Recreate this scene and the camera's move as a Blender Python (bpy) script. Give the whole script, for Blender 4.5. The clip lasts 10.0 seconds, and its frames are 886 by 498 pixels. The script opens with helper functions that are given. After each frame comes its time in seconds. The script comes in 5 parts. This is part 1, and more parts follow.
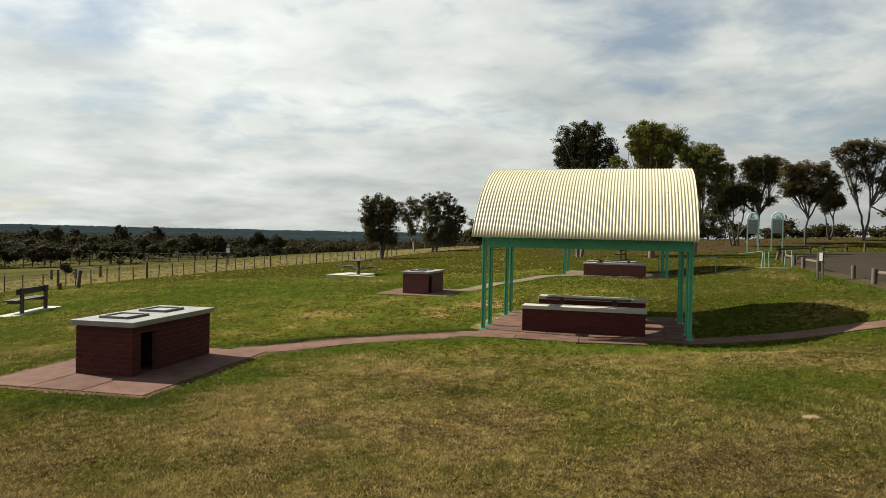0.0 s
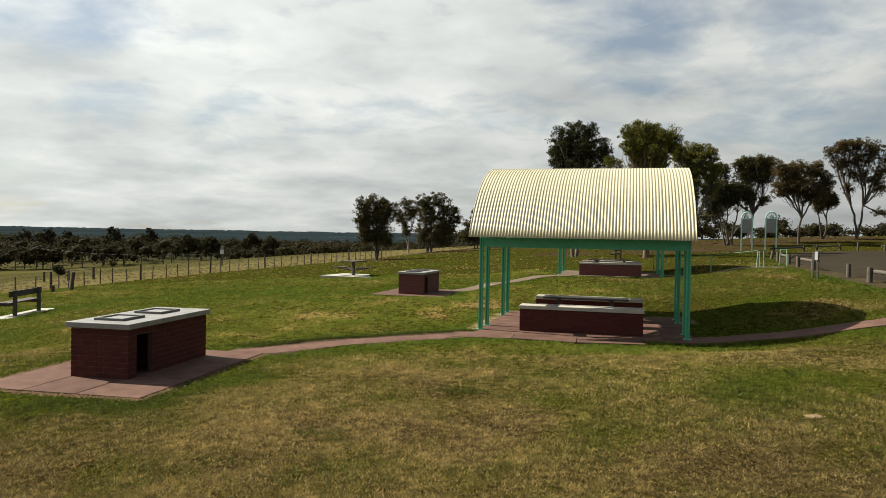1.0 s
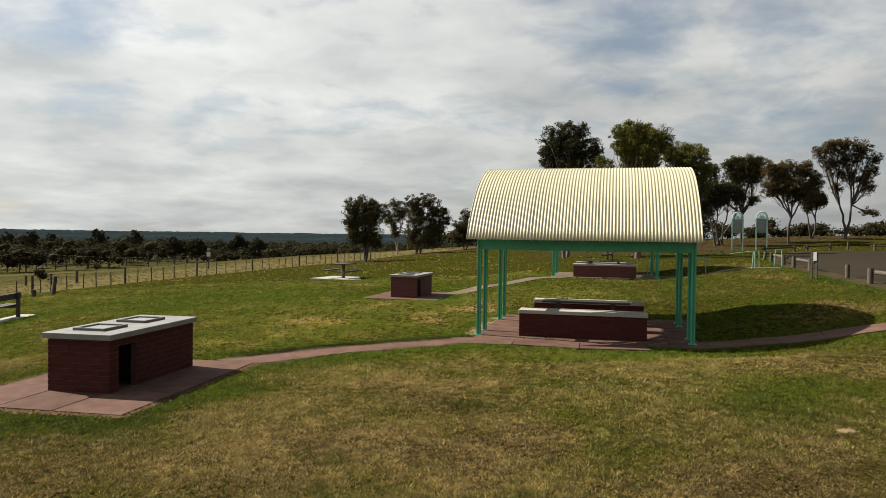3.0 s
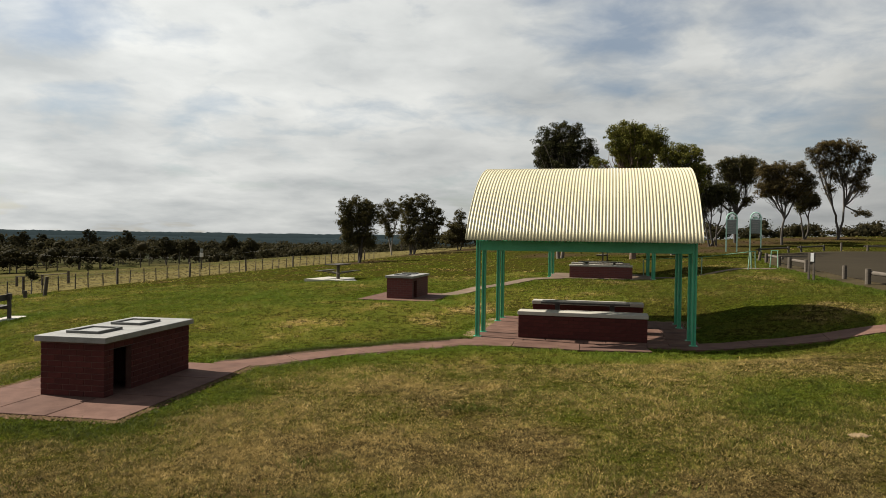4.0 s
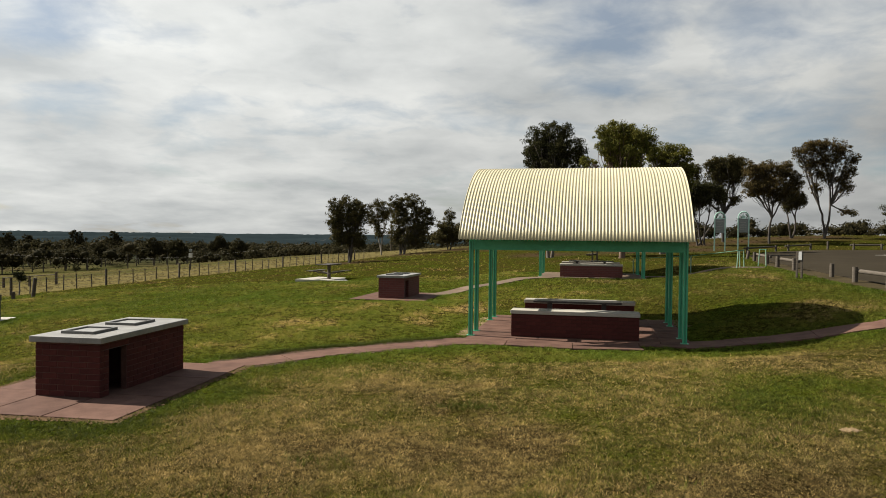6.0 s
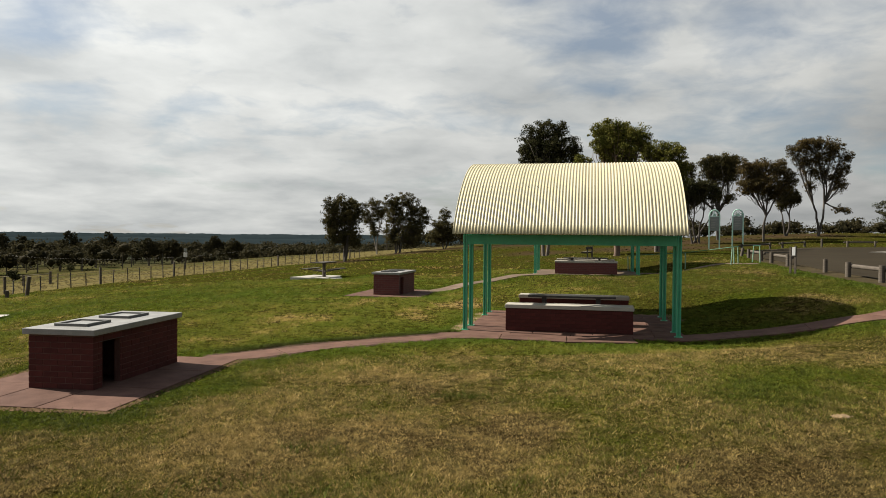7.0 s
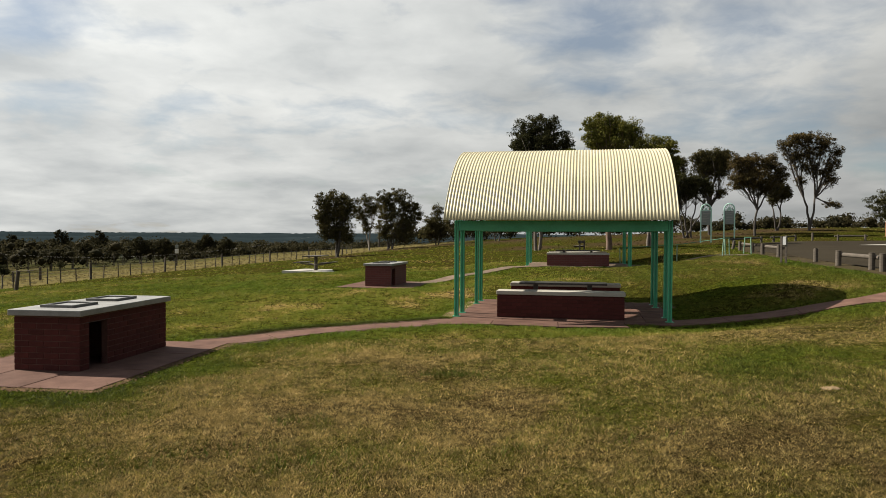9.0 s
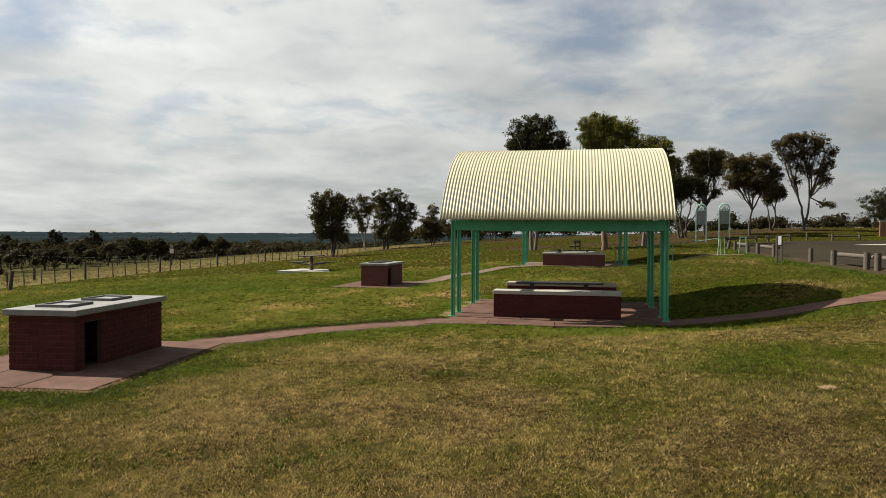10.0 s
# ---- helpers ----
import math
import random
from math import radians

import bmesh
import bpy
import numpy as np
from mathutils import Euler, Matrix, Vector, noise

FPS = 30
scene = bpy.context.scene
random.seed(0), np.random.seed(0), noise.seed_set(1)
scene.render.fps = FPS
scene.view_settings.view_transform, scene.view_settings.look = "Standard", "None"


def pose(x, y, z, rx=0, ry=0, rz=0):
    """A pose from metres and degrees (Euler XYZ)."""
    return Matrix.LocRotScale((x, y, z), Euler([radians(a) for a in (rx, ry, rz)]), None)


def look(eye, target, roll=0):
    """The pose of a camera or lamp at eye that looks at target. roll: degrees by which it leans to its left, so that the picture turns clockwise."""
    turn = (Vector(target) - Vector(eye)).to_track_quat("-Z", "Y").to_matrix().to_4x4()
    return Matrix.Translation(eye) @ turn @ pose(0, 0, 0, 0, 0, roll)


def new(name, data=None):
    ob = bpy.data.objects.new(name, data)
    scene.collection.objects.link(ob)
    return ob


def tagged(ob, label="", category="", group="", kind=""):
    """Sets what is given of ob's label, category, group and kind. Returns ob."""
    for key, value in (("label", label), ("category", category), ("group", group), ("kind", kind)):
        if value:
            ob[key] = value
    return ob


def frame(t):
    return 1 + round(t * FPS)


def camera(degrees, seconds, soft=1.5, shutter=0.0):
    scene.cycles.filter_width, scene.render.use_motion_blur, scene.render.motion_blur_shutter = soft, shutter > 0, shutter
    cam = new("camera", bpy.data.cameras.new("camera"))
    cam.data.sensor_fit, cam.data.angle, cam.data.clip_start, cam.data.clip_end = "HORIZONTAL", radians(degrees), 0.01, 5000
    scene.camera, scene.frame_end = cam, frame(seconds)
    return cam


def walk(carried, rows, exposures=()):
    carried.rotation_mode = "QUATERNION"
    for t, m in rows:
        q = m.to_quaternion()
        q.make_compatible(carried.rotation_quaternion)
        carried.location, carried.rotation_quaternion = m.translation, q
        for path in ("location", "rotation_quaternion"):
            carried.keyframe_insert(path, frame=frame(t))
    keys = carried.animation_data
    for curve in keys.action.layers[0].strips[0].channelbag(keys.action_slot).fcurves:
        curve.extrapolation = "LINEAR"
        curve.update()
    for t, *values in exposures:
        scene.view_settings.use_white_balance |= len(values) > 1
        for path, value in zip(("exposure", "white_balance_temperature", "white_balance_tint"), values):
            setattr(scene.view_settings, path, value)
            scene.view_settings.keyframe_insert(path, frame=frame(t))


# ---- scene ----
cam = camera(64.2, 10.0, 0.82)
PATH = [
    (0, (0.094, -0.052, 2.245), (0.002, 1.946, 2.202), 1.2),
    (0.5, (0.066, -0.049, 2.239), (-0.018, 1.948, 2.198), 1.1),
    (1, (0.016, 0.017, 2.233), (-0.059, 2.015, 2.192), 1.0),
    (1.5, (-0.034, 0.168, 2.248), (-0.1, 2.166, 2.207), 0.9),
    (2, (-0.072, 0.36, 2.251), (-0.128, 2.359, 2.211), 0.9),
    (2.5, (-0.143, 0.493, 2.262), (-0.192, 2.492, 2.223), 0.8),
    (4, (-0.363, 0.812, 2.264), (-0.383, 2.812, 2.228), 0.8),
    (4.5, (-0.401, 0.804, 2.269), (-0.414, 2.804, 2.232), 0.7),
    (5, (-0.436, 0.804, 2.269), (-0.44, 2.804, 2.231), 0.7),
    (5.5, (-0.459, 0.776, 2.271), (-0.456, 2.775, 2.235), 0.7),
    (7, (-0.425, 0.726, 2.124), (-0.402, 2.726, 2.088), 0.5),
    (7.5, (-0.386, 0.734, 2.023), (-0.361, 2.733, 1.985), 0.4),
    (8, (-0.429, 0.756, 1.948), (-0.393, 2.755, 1.908), 0.4),
    (8.5, (-0.413, 0.772, 1.898), (-0.373, 2.771, 1.856), 0.4),
    (9, (-0.376, 0.774, 1.841), (-0.333, 2.774, 1.8), 0.3),
    (9.5, (-0.386, 0.785, 1.836), (-0.336, 2.784, 1.795), 0.3),
    (10, (-0.402, 0.796, 1.831), (-0.346, 2.795, 1.79), 0.3),
]
walk(cam, [(t, look(eye, target, roll)) for t, eye, target, roll in PATH],
     [(0, 1.03, 6500, 5.0), (1.0, 0.98, 6500, 6.5), (2.0, 0.89, 6500, 8.5), (10.0, 0.87, 6500, 9.0)])

# ---- light ----
SUN_TRAVEL, SUN_UP = radians(-22.0), radians(41.0)
world = bpy.data.worlds.new("world")
scene.world = world
world.use_nodes = True
wn, wl = world.node_tree.nodes, world.node_tree.links
wn.clear()


def wnode(kind, **values):
    n = wn.new(kind)
    for key, value in values.items():
        n.inputs[key].default_value = value
    return n


sky = wn.new("ShaderNodeTexSky")
sky.sky_type, sky.sun_disc, sky.sun_elevation = "NISHITA", False, SUN_UP
sky.sun_rotation = radians(-90) + SUN_TRAVEL * -1
sky.altitude, sky.air_density, sky.dust_density = 150, 1.0, 1.2
coord = wn.new("ShaderNodeTexCoord")
# clouds lie on a level sheet: the direction is divided by its height
sep = wn.new("ShaderNodeSeparateXYZ")
wl.new(coord.outputs["Generated"], sep.inputs[0])
lift = wn.new("ShaderNodeMath")
lift.operation = "MAXIMUM"
lift.inputs[1].default_value = 0.0
wl.new(sep.outputs[2], lift.inputs[0])
lift2 = wn.new("ShaderNodeMath")
lift2.operation = "ADD"
lift2.inputs[1].default_value = 0.20
wl.new(lift.outputs[0], lift2.inputs[0])
flat = wn.new("ShaderNodeVectorMath")
flat.operation = "DIVIDE"
shifted = wn.new("ShaderNodeMapping")
shifted.inputs["Location"].default_value = (3.7, 1.9, 0.4)
comb = wn.new("ShaderNodeCombineXYZ")
for i in range(3):
    wl.new(lift2.outputs[0], comb.inputs[i])
wl.new(comb.outputs[0], flat.inputs[1])
wl.new(coord.outputs["Generated"], flat.inputs[0])
wl.new(flat.outputs[0], shifted.inputs[0])
big = wnode("ShaderNodeTexNoise", Scale=1.15, Detail=7.0, Roughness=0.52, Distortion=0.15)
small = wnode("ShaderNodeTexNoise", Scale=1.7, Detail=6.0, Roughness=0.5, Distortion=0.1)
wl.new(shifted.outputs[0], big.inputs["Vector"])
wl.new(shifted.outputs[0], small.inputs["Vector"])
ripple = wnode("ShaderNodeTexNoise", Scale=5.2, Detail=5.0, Roughness=0.55, Distortion=0.3)
wl.new(shifted.outputs[0], ripple.inputs["Vector"])
cover = wn.new("ShaderNodeValToRGB")
cover.color_ramp.elements[0].position, cover.color_ramp.elements[1].position = 0.36, 0.58
cover.color_ramp.elements[0].color = (0.32, 0.32, 0.32, 1)  # a thin veil stays over the blue
# the cloud sheet is closed towards the horizon and breaks up overhead
breakup = wn.new("ShaderNodeMapRange")
breakup.inputs["From Min"].default_value, breakup.inputs["From Max"].default_value = 0.30, 0.62
breakup.inputs["To Min"].default_value, breakup.inputs["To Max"].default_value = 0.12, -0.50
wl.new(sep.outputs[2], breakup.inputs["Value"])
amount = wn.new("ShaderNodeMath")
wl.new(big.outputs["Fac"], amount.inputs[0])
wl.new(breakup.outputs[0], amount.inputs[1])
# thin places in the cloud let the blue through
thin = amount.outputs[0]
for gap, deep, edge in (((0.190, 0.940, 0.295), -0.16, 0.994), ((0.337, 0.912, 0.240), -0.09, 0.990), ((0.442, 0.874, 0.206), -0.08, 0.991),
                        ((0.50, 0.82, 0.275), -0.06, 0.980), ((-0.485, 0.853, 0.196), -0.09, 0.994), ((-0.489, 0.832, 0.262), -0.05, 0.992)):
    aim = wn.new("ShaderNodeVectorMath")
    aim.operation = "DOT_PRODUCT"
    aim.inputs[1].default_value = gap
    wl.new(coord.outputs["Generated"], aim.inputs[0])
    open_up = wn.new("ShaderNodeMapRange")
    open_up.inputs["From Min"].default_value, open_up.inputs["From Max"].default_value = edge, 1.0
    open_up.inputs["To Min"].default_value, open_up.inputs["To Max"].default_value = 0.0, deep
    wl.new(aim.outputs["Value"], open_up.inputs["Value"])
    join = wn.new("ShaderNodeMath")
    wl.new(thin, join.inputs[0])
    wl.new(open_up.outputs[0], join.inputs[1])
    thin = join.outputs[0]
ragged = wn.new("ShaderNodeMath")
ragged.operation = "MULTIPLY_ADD"
ragged.inputs[1].default_value = 0.42
wl.new(ripple.outputs["Fac"], ragged.inputs[0])
wl.new(thin, ragged.inputs[2])
torn = wn.new("ShaderNodeMath")
torn.operation = "SUBTRACT"
torn.inputs[1].default_value = 0.21
wl.new(ragged.outputs[0], torn.inputs[0])
wl.new(torn.outputs[0], cover.inputs[0])
tone = wn.new("ShaderNodeValToRGB")
tone.color_ramp.elements[0].position, tone.color_ramp.elements[1].position = 0.24, 0.76
tone.color_ramp.elements[0].color = (5.45, 5.68, 5.75, 1)
tone.color_ramp.elements[1].color = (9.7, 9.72, 9.4, 1)
rippled = wn.new("ShaderNodeMath")
rippled.operation = "MULTIPLY_ADD"
rippled.inputs[1].default_value = 0.34
wl.new(ripple.outputs["Fac"], rippled.inputs[0])
rest = wn.new("ShaderNodeMath")
rest.operation = "SUBTRACT"
rest.inputs[1].default_value = 0.17
wl.new(small.outputs["Fac"], rest.inputs[0])
wl.new(rest.outputs[0], rippled.inputs[2])
wl.new(rippled.outputs[0], tone.inputs[0])
mix = wn.new("ShaderNodeMix")
mix.data_type = "RGBA"
wl.new(cover.outputs[0], mix.inputs["Factor"])
wl.new(sky.outputs[0], mix.inputs["A"])
# clouds are brighter on the sun's side of the sky
toward = wn.new("ShaderNodeVectorMath")
toward.operation = "DOT_PRODUCT"
toward.inputs[1].default_value = (-math.cos(SUN_TRAVEL) * math.cos(SUN_UP), -math.sin(SUN_TRAVEL) * math.cos(SUN_UP), math.sin(SUN_UP))
wl.new(coord.outputs["Generated"], toward.inputs[0])
side = wn.new("ShaderNodeMapRange")
side.inputs["From Min"].default_value, side.inputs["From Max"].default_value = -1.0, 1.0
side.inputs["To Min"].default_value, side.inputs["To Max"].default_value = 0.07, 1.47
wl.new(toward.outputs["Value"], side.inputs["Value"])
scaled = wn.new("ShaderNodeVectorMath")
scaled.operation = "SCALE"
wl.new(tone.outputs[0], scaled.inputs[0])
# and greyer low down, where they are seen through haze
haze = wn.new("ShaderNodeMapRange")
haze.inputs["From Min"].default_value, haze.inputs["From Max"].default_value = 0.0, 0.24
haze.inputs["To Min"].default_value, haze.inputs["To Max"].default_value = 0.80, 1.0
wl.new(sep.outputs[2], haze.inputs["Value"])
dim = wn.new("ShaderNodeMath")
dim.operation = "MULTIPLY"
wl.new(side.outputs[0], dim.inputs[0])
wl.new(haze.outputs[0], dim.inputs[1])
wl.new(dim.outputs[0], scaled.inputs["Scale"])
wl.new(scaled.outputs[0], mix.inputs["B"])
back = wnode("ShaderNodeBackground", Strength=0.046)
out = wn.new("ShaderNodeOutputWorld")
wl.new(mix.outputs["Result"], back.inputs["Color"])
wl.new(back.outputs[0], out.inputs["Surface"])

sun = new("sun", bpy.data.lights.new("sun", "SUN"))
sun.data.energy, sun.data.angle, sun.data.color = 5.0, radians(0.6), (1.0, 0.93, 0.82)
sun.matrix_world = look((-30, 8, 30), (-30 + math.cos(SUN_TRAVEL), 8 + math.sin(SUN_TRAVEL), 30 - math.tan(SUN_UP)))

# ---- materials ----


class Mat:
    """A node material with a principled surface; the helpers add variation in world or object space."""

    def __init__(self, name, rough=0.8, metal=0.0, spec=0.5):
        self.m = bpy.data.materials.new(name)
        self.m.use_nodes = True
        self.n, self.l = self.m.node_tree.nodes, self.m.node_tree.links
        self.p = self.n["Principled BSDF"]
        self.p.inputs["Roughness"].default_value = rough
        self.p.inputs["Metallic"].default_value = metal
        self.p.inputs["Specular IOR Level"].default_value = spec
        self.c = self.n.new("ShaderNodeTexCoord")
        self.g = self.n.new("ShaderNodeNewGeometry")

    def noise(self, scale, detail=4.0, rough=0.55, space="Object", stretch=None):
        t = self.n.new("ShaderNodeTexNoise")
        t.inputs["Scale"].default_value, t.inputs["Detail"].default_value, t.inputs["Roughness"].default_value = scale, detail, rough
        source = self.g.outputs["Position"] if space == "World" else self.c.outputs[space]
        if stretch:
            s = self.n.new("ShaderNodeMapping")
            s.inputs["Scale"].default_value = stretch
            self.l.new(source, s.inputs[0])
            source = s.outputs[0]
        self.l.new(source, t.inputs["Vector"])
        return t.outputs["Fac"]

    def ramp(self, fac, *stops):
        r = self.n.new("ShaderNodeValToRGB")
        e = r.color_ramp.elements
        while len(e) < len(stops):
            e.new(0.5)
        for k, (pos, col) in zip(e, stops):
            k.position, k.color = pos, (*col, 1) if len(col) == 3 else col
        self.l.new(fac, r.inputs[0])
        return r.outputs[0]

    def mixed(self, fac, a, b, mode="MIX"):
        x = self.n.new("ShaderNodeMix")
        x.data_type, x.blend_type = "RGBA", mode
        for key, v in (("Factor", fac), ("A", a), ("B", b)):
            socket = [s for s in x.inputs if s.name == key and s.enabled][0]
            if isinstance(v, (int, float)):
                socket.default_value = v
            elif isinstance(v, tuple):
                socket.default_value = (*v, 1)
            else:
                self.l.new(v, socket)
        return [s for s in x.outputs if s.enabled][0]

    def random(self, per="object"):
        if per == "object":
            return self.n.new("ShaderNodeObjectInfo").outputs["Random"]
        return self.g.outputs["Random Per Island"]

    def colour(self, socket):
        self.l.new(socket, self.p.inputs["Base Color"])
        return self

    def rough(self, socket):
        self.l.new(socket, self.p.inputs["Roughness"])
        return self

    def bump(self, fac, strength=0.3, distance=0.01):
        b = self.n.new("ShaderNodeBump")
        b.inputs["Strength"].default_value, b.inputs["Distance"].default_value = strength, distance
        self.l.new(fac, b.inputs["Height"])
        self.l.new(b.outputs[0], self.p.inputs["Normal"])
        return self


def simple(name, dark, light, scale=6.0, rough=0.7, metal=0.0, bump=0.2, grain=60.0, stretch=None, per=None, spec=0.5):
    """Two tones mixed by a coarse noise, fine grain over it, and a little relief."""
    m = Mat(name, rough, metal, spec)
    col = m.ramp(m.noise(scale, stretch=stretch), (0.3, dark), (0.7, light))
    fine = m.noise(grain, 3.0, 0.6, stretch=stretch)
    col = m.mixed(0.35, col, m.ramp(fine, (0.25, tuple(c * 0.6 for c in dark)), (0.8, light)))
    if per:
        lo = 0.85 if per == "slab" else 0.62
        v = m.ramp(m.random("object" if per == "slab" else per), (0.0, (lo, lo, lo)), (1.0, (1.25 - (lo - 0.62) * 0.6, 1.2 - (lo - 0.62) * 0.5, 1.15 - (lo - 0.62) * 0.4)))
        col = m.mixed(1.0, col, v, "MULTIPLY")
    m.colour(col)
    m.bump(fine, bump, 0.004)
    return m.m


def grass_colours(m, blades, mixed_in=0.34, tone_span=1.0, gain=1.0):
    """Green turf with straw-coloured dry patches, the same in the turf and in its blades; drier past the paddock fence."""
    wide = m.noise(0.16, 3.0, 0.6, "World")
    patch = m.noise(0.55, 5.0, 0.65, "World", (1.0, 0.6, 1.0))
    tuft = m.noise(4.5, 3.0, 0.6, "World")
    add = m.n.new("ShaderNodeMath")
    add.operation = "MULTIPLY_ADD"
    add.inputs[1].default_value = 0.55
    m.l.new(wide, add.inputs[0])
    m.l.new(patch, add.inputs[2])
    add2 = m.n.new("ShaderNodeMath")
    add2.operation = "MULTIPLY_ADD"
    add2.inputs[1].default_value = 0.28
    m.l.new(tuft, add2.inputs[0])
    m.l.new(add.outputs[0], add2.inputs[2])
    # where water gathers the turf is lush, elsewhere it dries out; under the trees it gives way to litter
    lush = m.n.new("ShaderNodeAttribute")
    lush.attribute_name = "lush"
    add3 = m.n.new("ShaderNodeMath")
    add3.operation = "SUBTRACT"
    m.l.new(add2.outputs[0], add3.inputs[0])
    m.l.new(lush.outputs["Fac"], add3.inputs[1])
    clod = m.ramp(m.noise(24.0, 3.0, 0.7, "World", (1.0, 0.5, 1.0)), (0.38, (0.16, 0.16, 0.14)), (0.50, (0.72, 0.72, 0.68)), (0.64, (1.55, 1.52, 1.38)))
    if blades:
        # every blade leans to green or straw by chance, the more to straw the drier the patch
        chance = m.n.new("ShaderNodeMath")
        chance.operation = "MULTIPLY_ADD"
        chance.inputs[1].default_value = mixed_in
        m.l.new(m.random("island"), chance.inputs[0])
        m.l.new(add3.outputs[0], chance.inputs[2])
        col = m.ramp(chance.outputs[0], *((at, tuple(c * gain for c in shade)) for at, shade in ((0.62, (0.076, 0.105, 0.012)), (0.92, (0.137, 0.136, 0.023)), (1.16, (0.192, 0.151, 0.036)), (1.46, (0.31, 0.232, 0.092)))))
        v = m.ramp(m.noise(70.0, 2.0, 0.5, "World"), (0.3, (0.42, 0.42, 0.38)), (0.7, (1.5, 1.5, 1.42)))
    else:
        col = m.ramp(add3.outputs[0], (0.60, (0.046, 0.056, 0.007)), (0.88, (0.050, 0.044, 0.011)), (1.08, (0.052, 0.037, 0.016)))
        v = m.ramp(m.noise(42.0, 4.0, 0.7, "World"), (0.3, (0.4, 0.4, 0.35)), (0.7, (1.4, 1.35, 1.3)))
    if blades:
        # clumps differ in tone by chance and place; near right darkened for lens falloff
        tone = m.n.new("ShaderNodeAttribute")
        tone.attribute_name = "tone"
        clod = m.ramp(tone.outputs["Fac"], *((at, tuple(1 + (c - 1) * tone_span for c in shade)) for at, shade in ((0.0, (0.25, 0.26, 0.24)), (0.42, (0.82, 0.83, 0.80)), (0.85, (1.45, 1.42, 1.35)), (1.0, (1.9, 1.82, 1.9)))))
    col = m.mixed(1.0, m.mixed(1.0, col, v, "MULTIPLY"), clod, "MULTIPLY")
    litter = m.n.new("ShaderNodeAttribute")
    litter.attribute_name = "litter"
    brown = m.ramp(m.noise(1.6, 4.0, 0.65, "World"), (0.3, (0.028, 0.019, 0.010)), (0.7, (0.066, 0.044, 0.024)))
    return m.mixed(litter.outputs["Fac"], col, brown)


m_ground = Mat("turf", 1.0, spec=0.0)
turf = grass_colours(m_ground, False)
# pasture beyond the fence: straw on top, browner and greener further down the valley
far_noise = m_ground.noise(0.02, 4.0, 0.6, "World")
pasture = m_ground.ramp(far_noise, (0.35, (0.046, 0.048, 0.014)), (0.52, (0.072, 0.063, 0.023)), (0.7, (0.112, 0.088, 0.040)))
line = m_ground.n.new("ShaderNodeVectorMath")
line.operation = "DOT_PRODUCT"
line.inputs[1].default_value = (-0.925, 0.38, 0.0)
m_ground.l.new(m_ground.g.outputs["Position"], line.inputs[0])
beyond = m_ground.n.new("ShaderNodeMapRange")
beyond.inputs["From Min"].default_value, beyond.inputs["From Max"].default_value = 37.5, 38.3
m_ground.l.new(line.outputs["Value"], beyond.inputs["Value"])
# far down the valley the floor is scrub under trees
away = m_ground.n.new("ShaderNodeVectorMath")
away.operation = "LENGTH"
m_ground.l.new(m_ground.g.outputs["Position"], away.inputs[0])
scrub = m_ground.n.new("ShaderNodeMapRange")
scrub.inputs["From Min"].default_value, scrub.inputs["From Max"].default_value = 330.0, 560.0
m_ground.l.new(away.outputs["Value"], scrub.inputs["Value"])
# long straw-coloured grass lies just past the fence
straw = m_ground.n.new("ShaderNodeMapRange")
straw.inputs["From Min"].default_value, straw.inputs["From Max"].default_value = 52.0, 66.0
m_ground.l.new(line.outputs["Value"], straw.inputs["Value"])
straw_tone = m_ground.ramp(m_ground.noise(1.2, 4.0, 0.6, "World"), (0.3, (0.085, 0.070, 0.026)), (0.7, (0.135, 0.110, 0.046)))
m_ground.colour(m_ground.mixed(scrub.outputs[0], m_ground.mixed(beyond.outputs[0], turf, m_ground.mixed(straw.outputs[0], straw_tone, pasture)), (0.024, 0.027, 0.018)))
m_ground.bump(m_ground.noise(9.0, 6.0, 0.7, "World"), 0.6, 0.05)
m_ground = m_ground.m


def see_through(m, share):
    """Lets a share of the light pass through thin leaves."""
    t = m.n.new("ShaderNodeBsdfTranslucent")
    m.l.new(m.p.inputs["Base Color"].links[0].from_socket, t.inputs[0])
    x = m.n.new("ShaderNodeMixShader")
    x.inputs[0].default_value = share
    m.l.new(m.p.outputs[0], x.inputs[1])
    m.l.new(t.outputs[0], x.inputs[2])
    m.l.new(x.outputs[0], m.n["Material Output"].inputs[0])


def blade_material(name, mixed_in, tone_span, gain):
    """Thin leaves of grass that let some light through."""
    m = Mat(name, 0.7, spec=0.1)
    m.colour(grass_colours(m, True, mixed_in, tone_span, gain))
    see_through(m, 0.30)
    return m.m


m_blade = blade_material("grass_blades", 0.36, 1.0, 1.0)
m_lawn = blade_material("lawn_blades", 0.16, 0.55, 1.36)
m_tuft = simple("tuft_grass", (0.060, 0.085, 0.007), (0.115, 0.140, 0.015), 3.0, 0.7, per="island", bump=0.0, spec=0.1)
m_dry_look = Mat("dry_grass", 0.8, spec=0.05)
m_dry_look.colour(m_dry_look.ramp(m_dry_look.random("island"), (0.0, (0.130, 0.104, 0.042)), (1.0, (0.195, 0.160, 0.074))))
see_through(m_dry_look, 0.42)
m_dry = m_dry_look.m

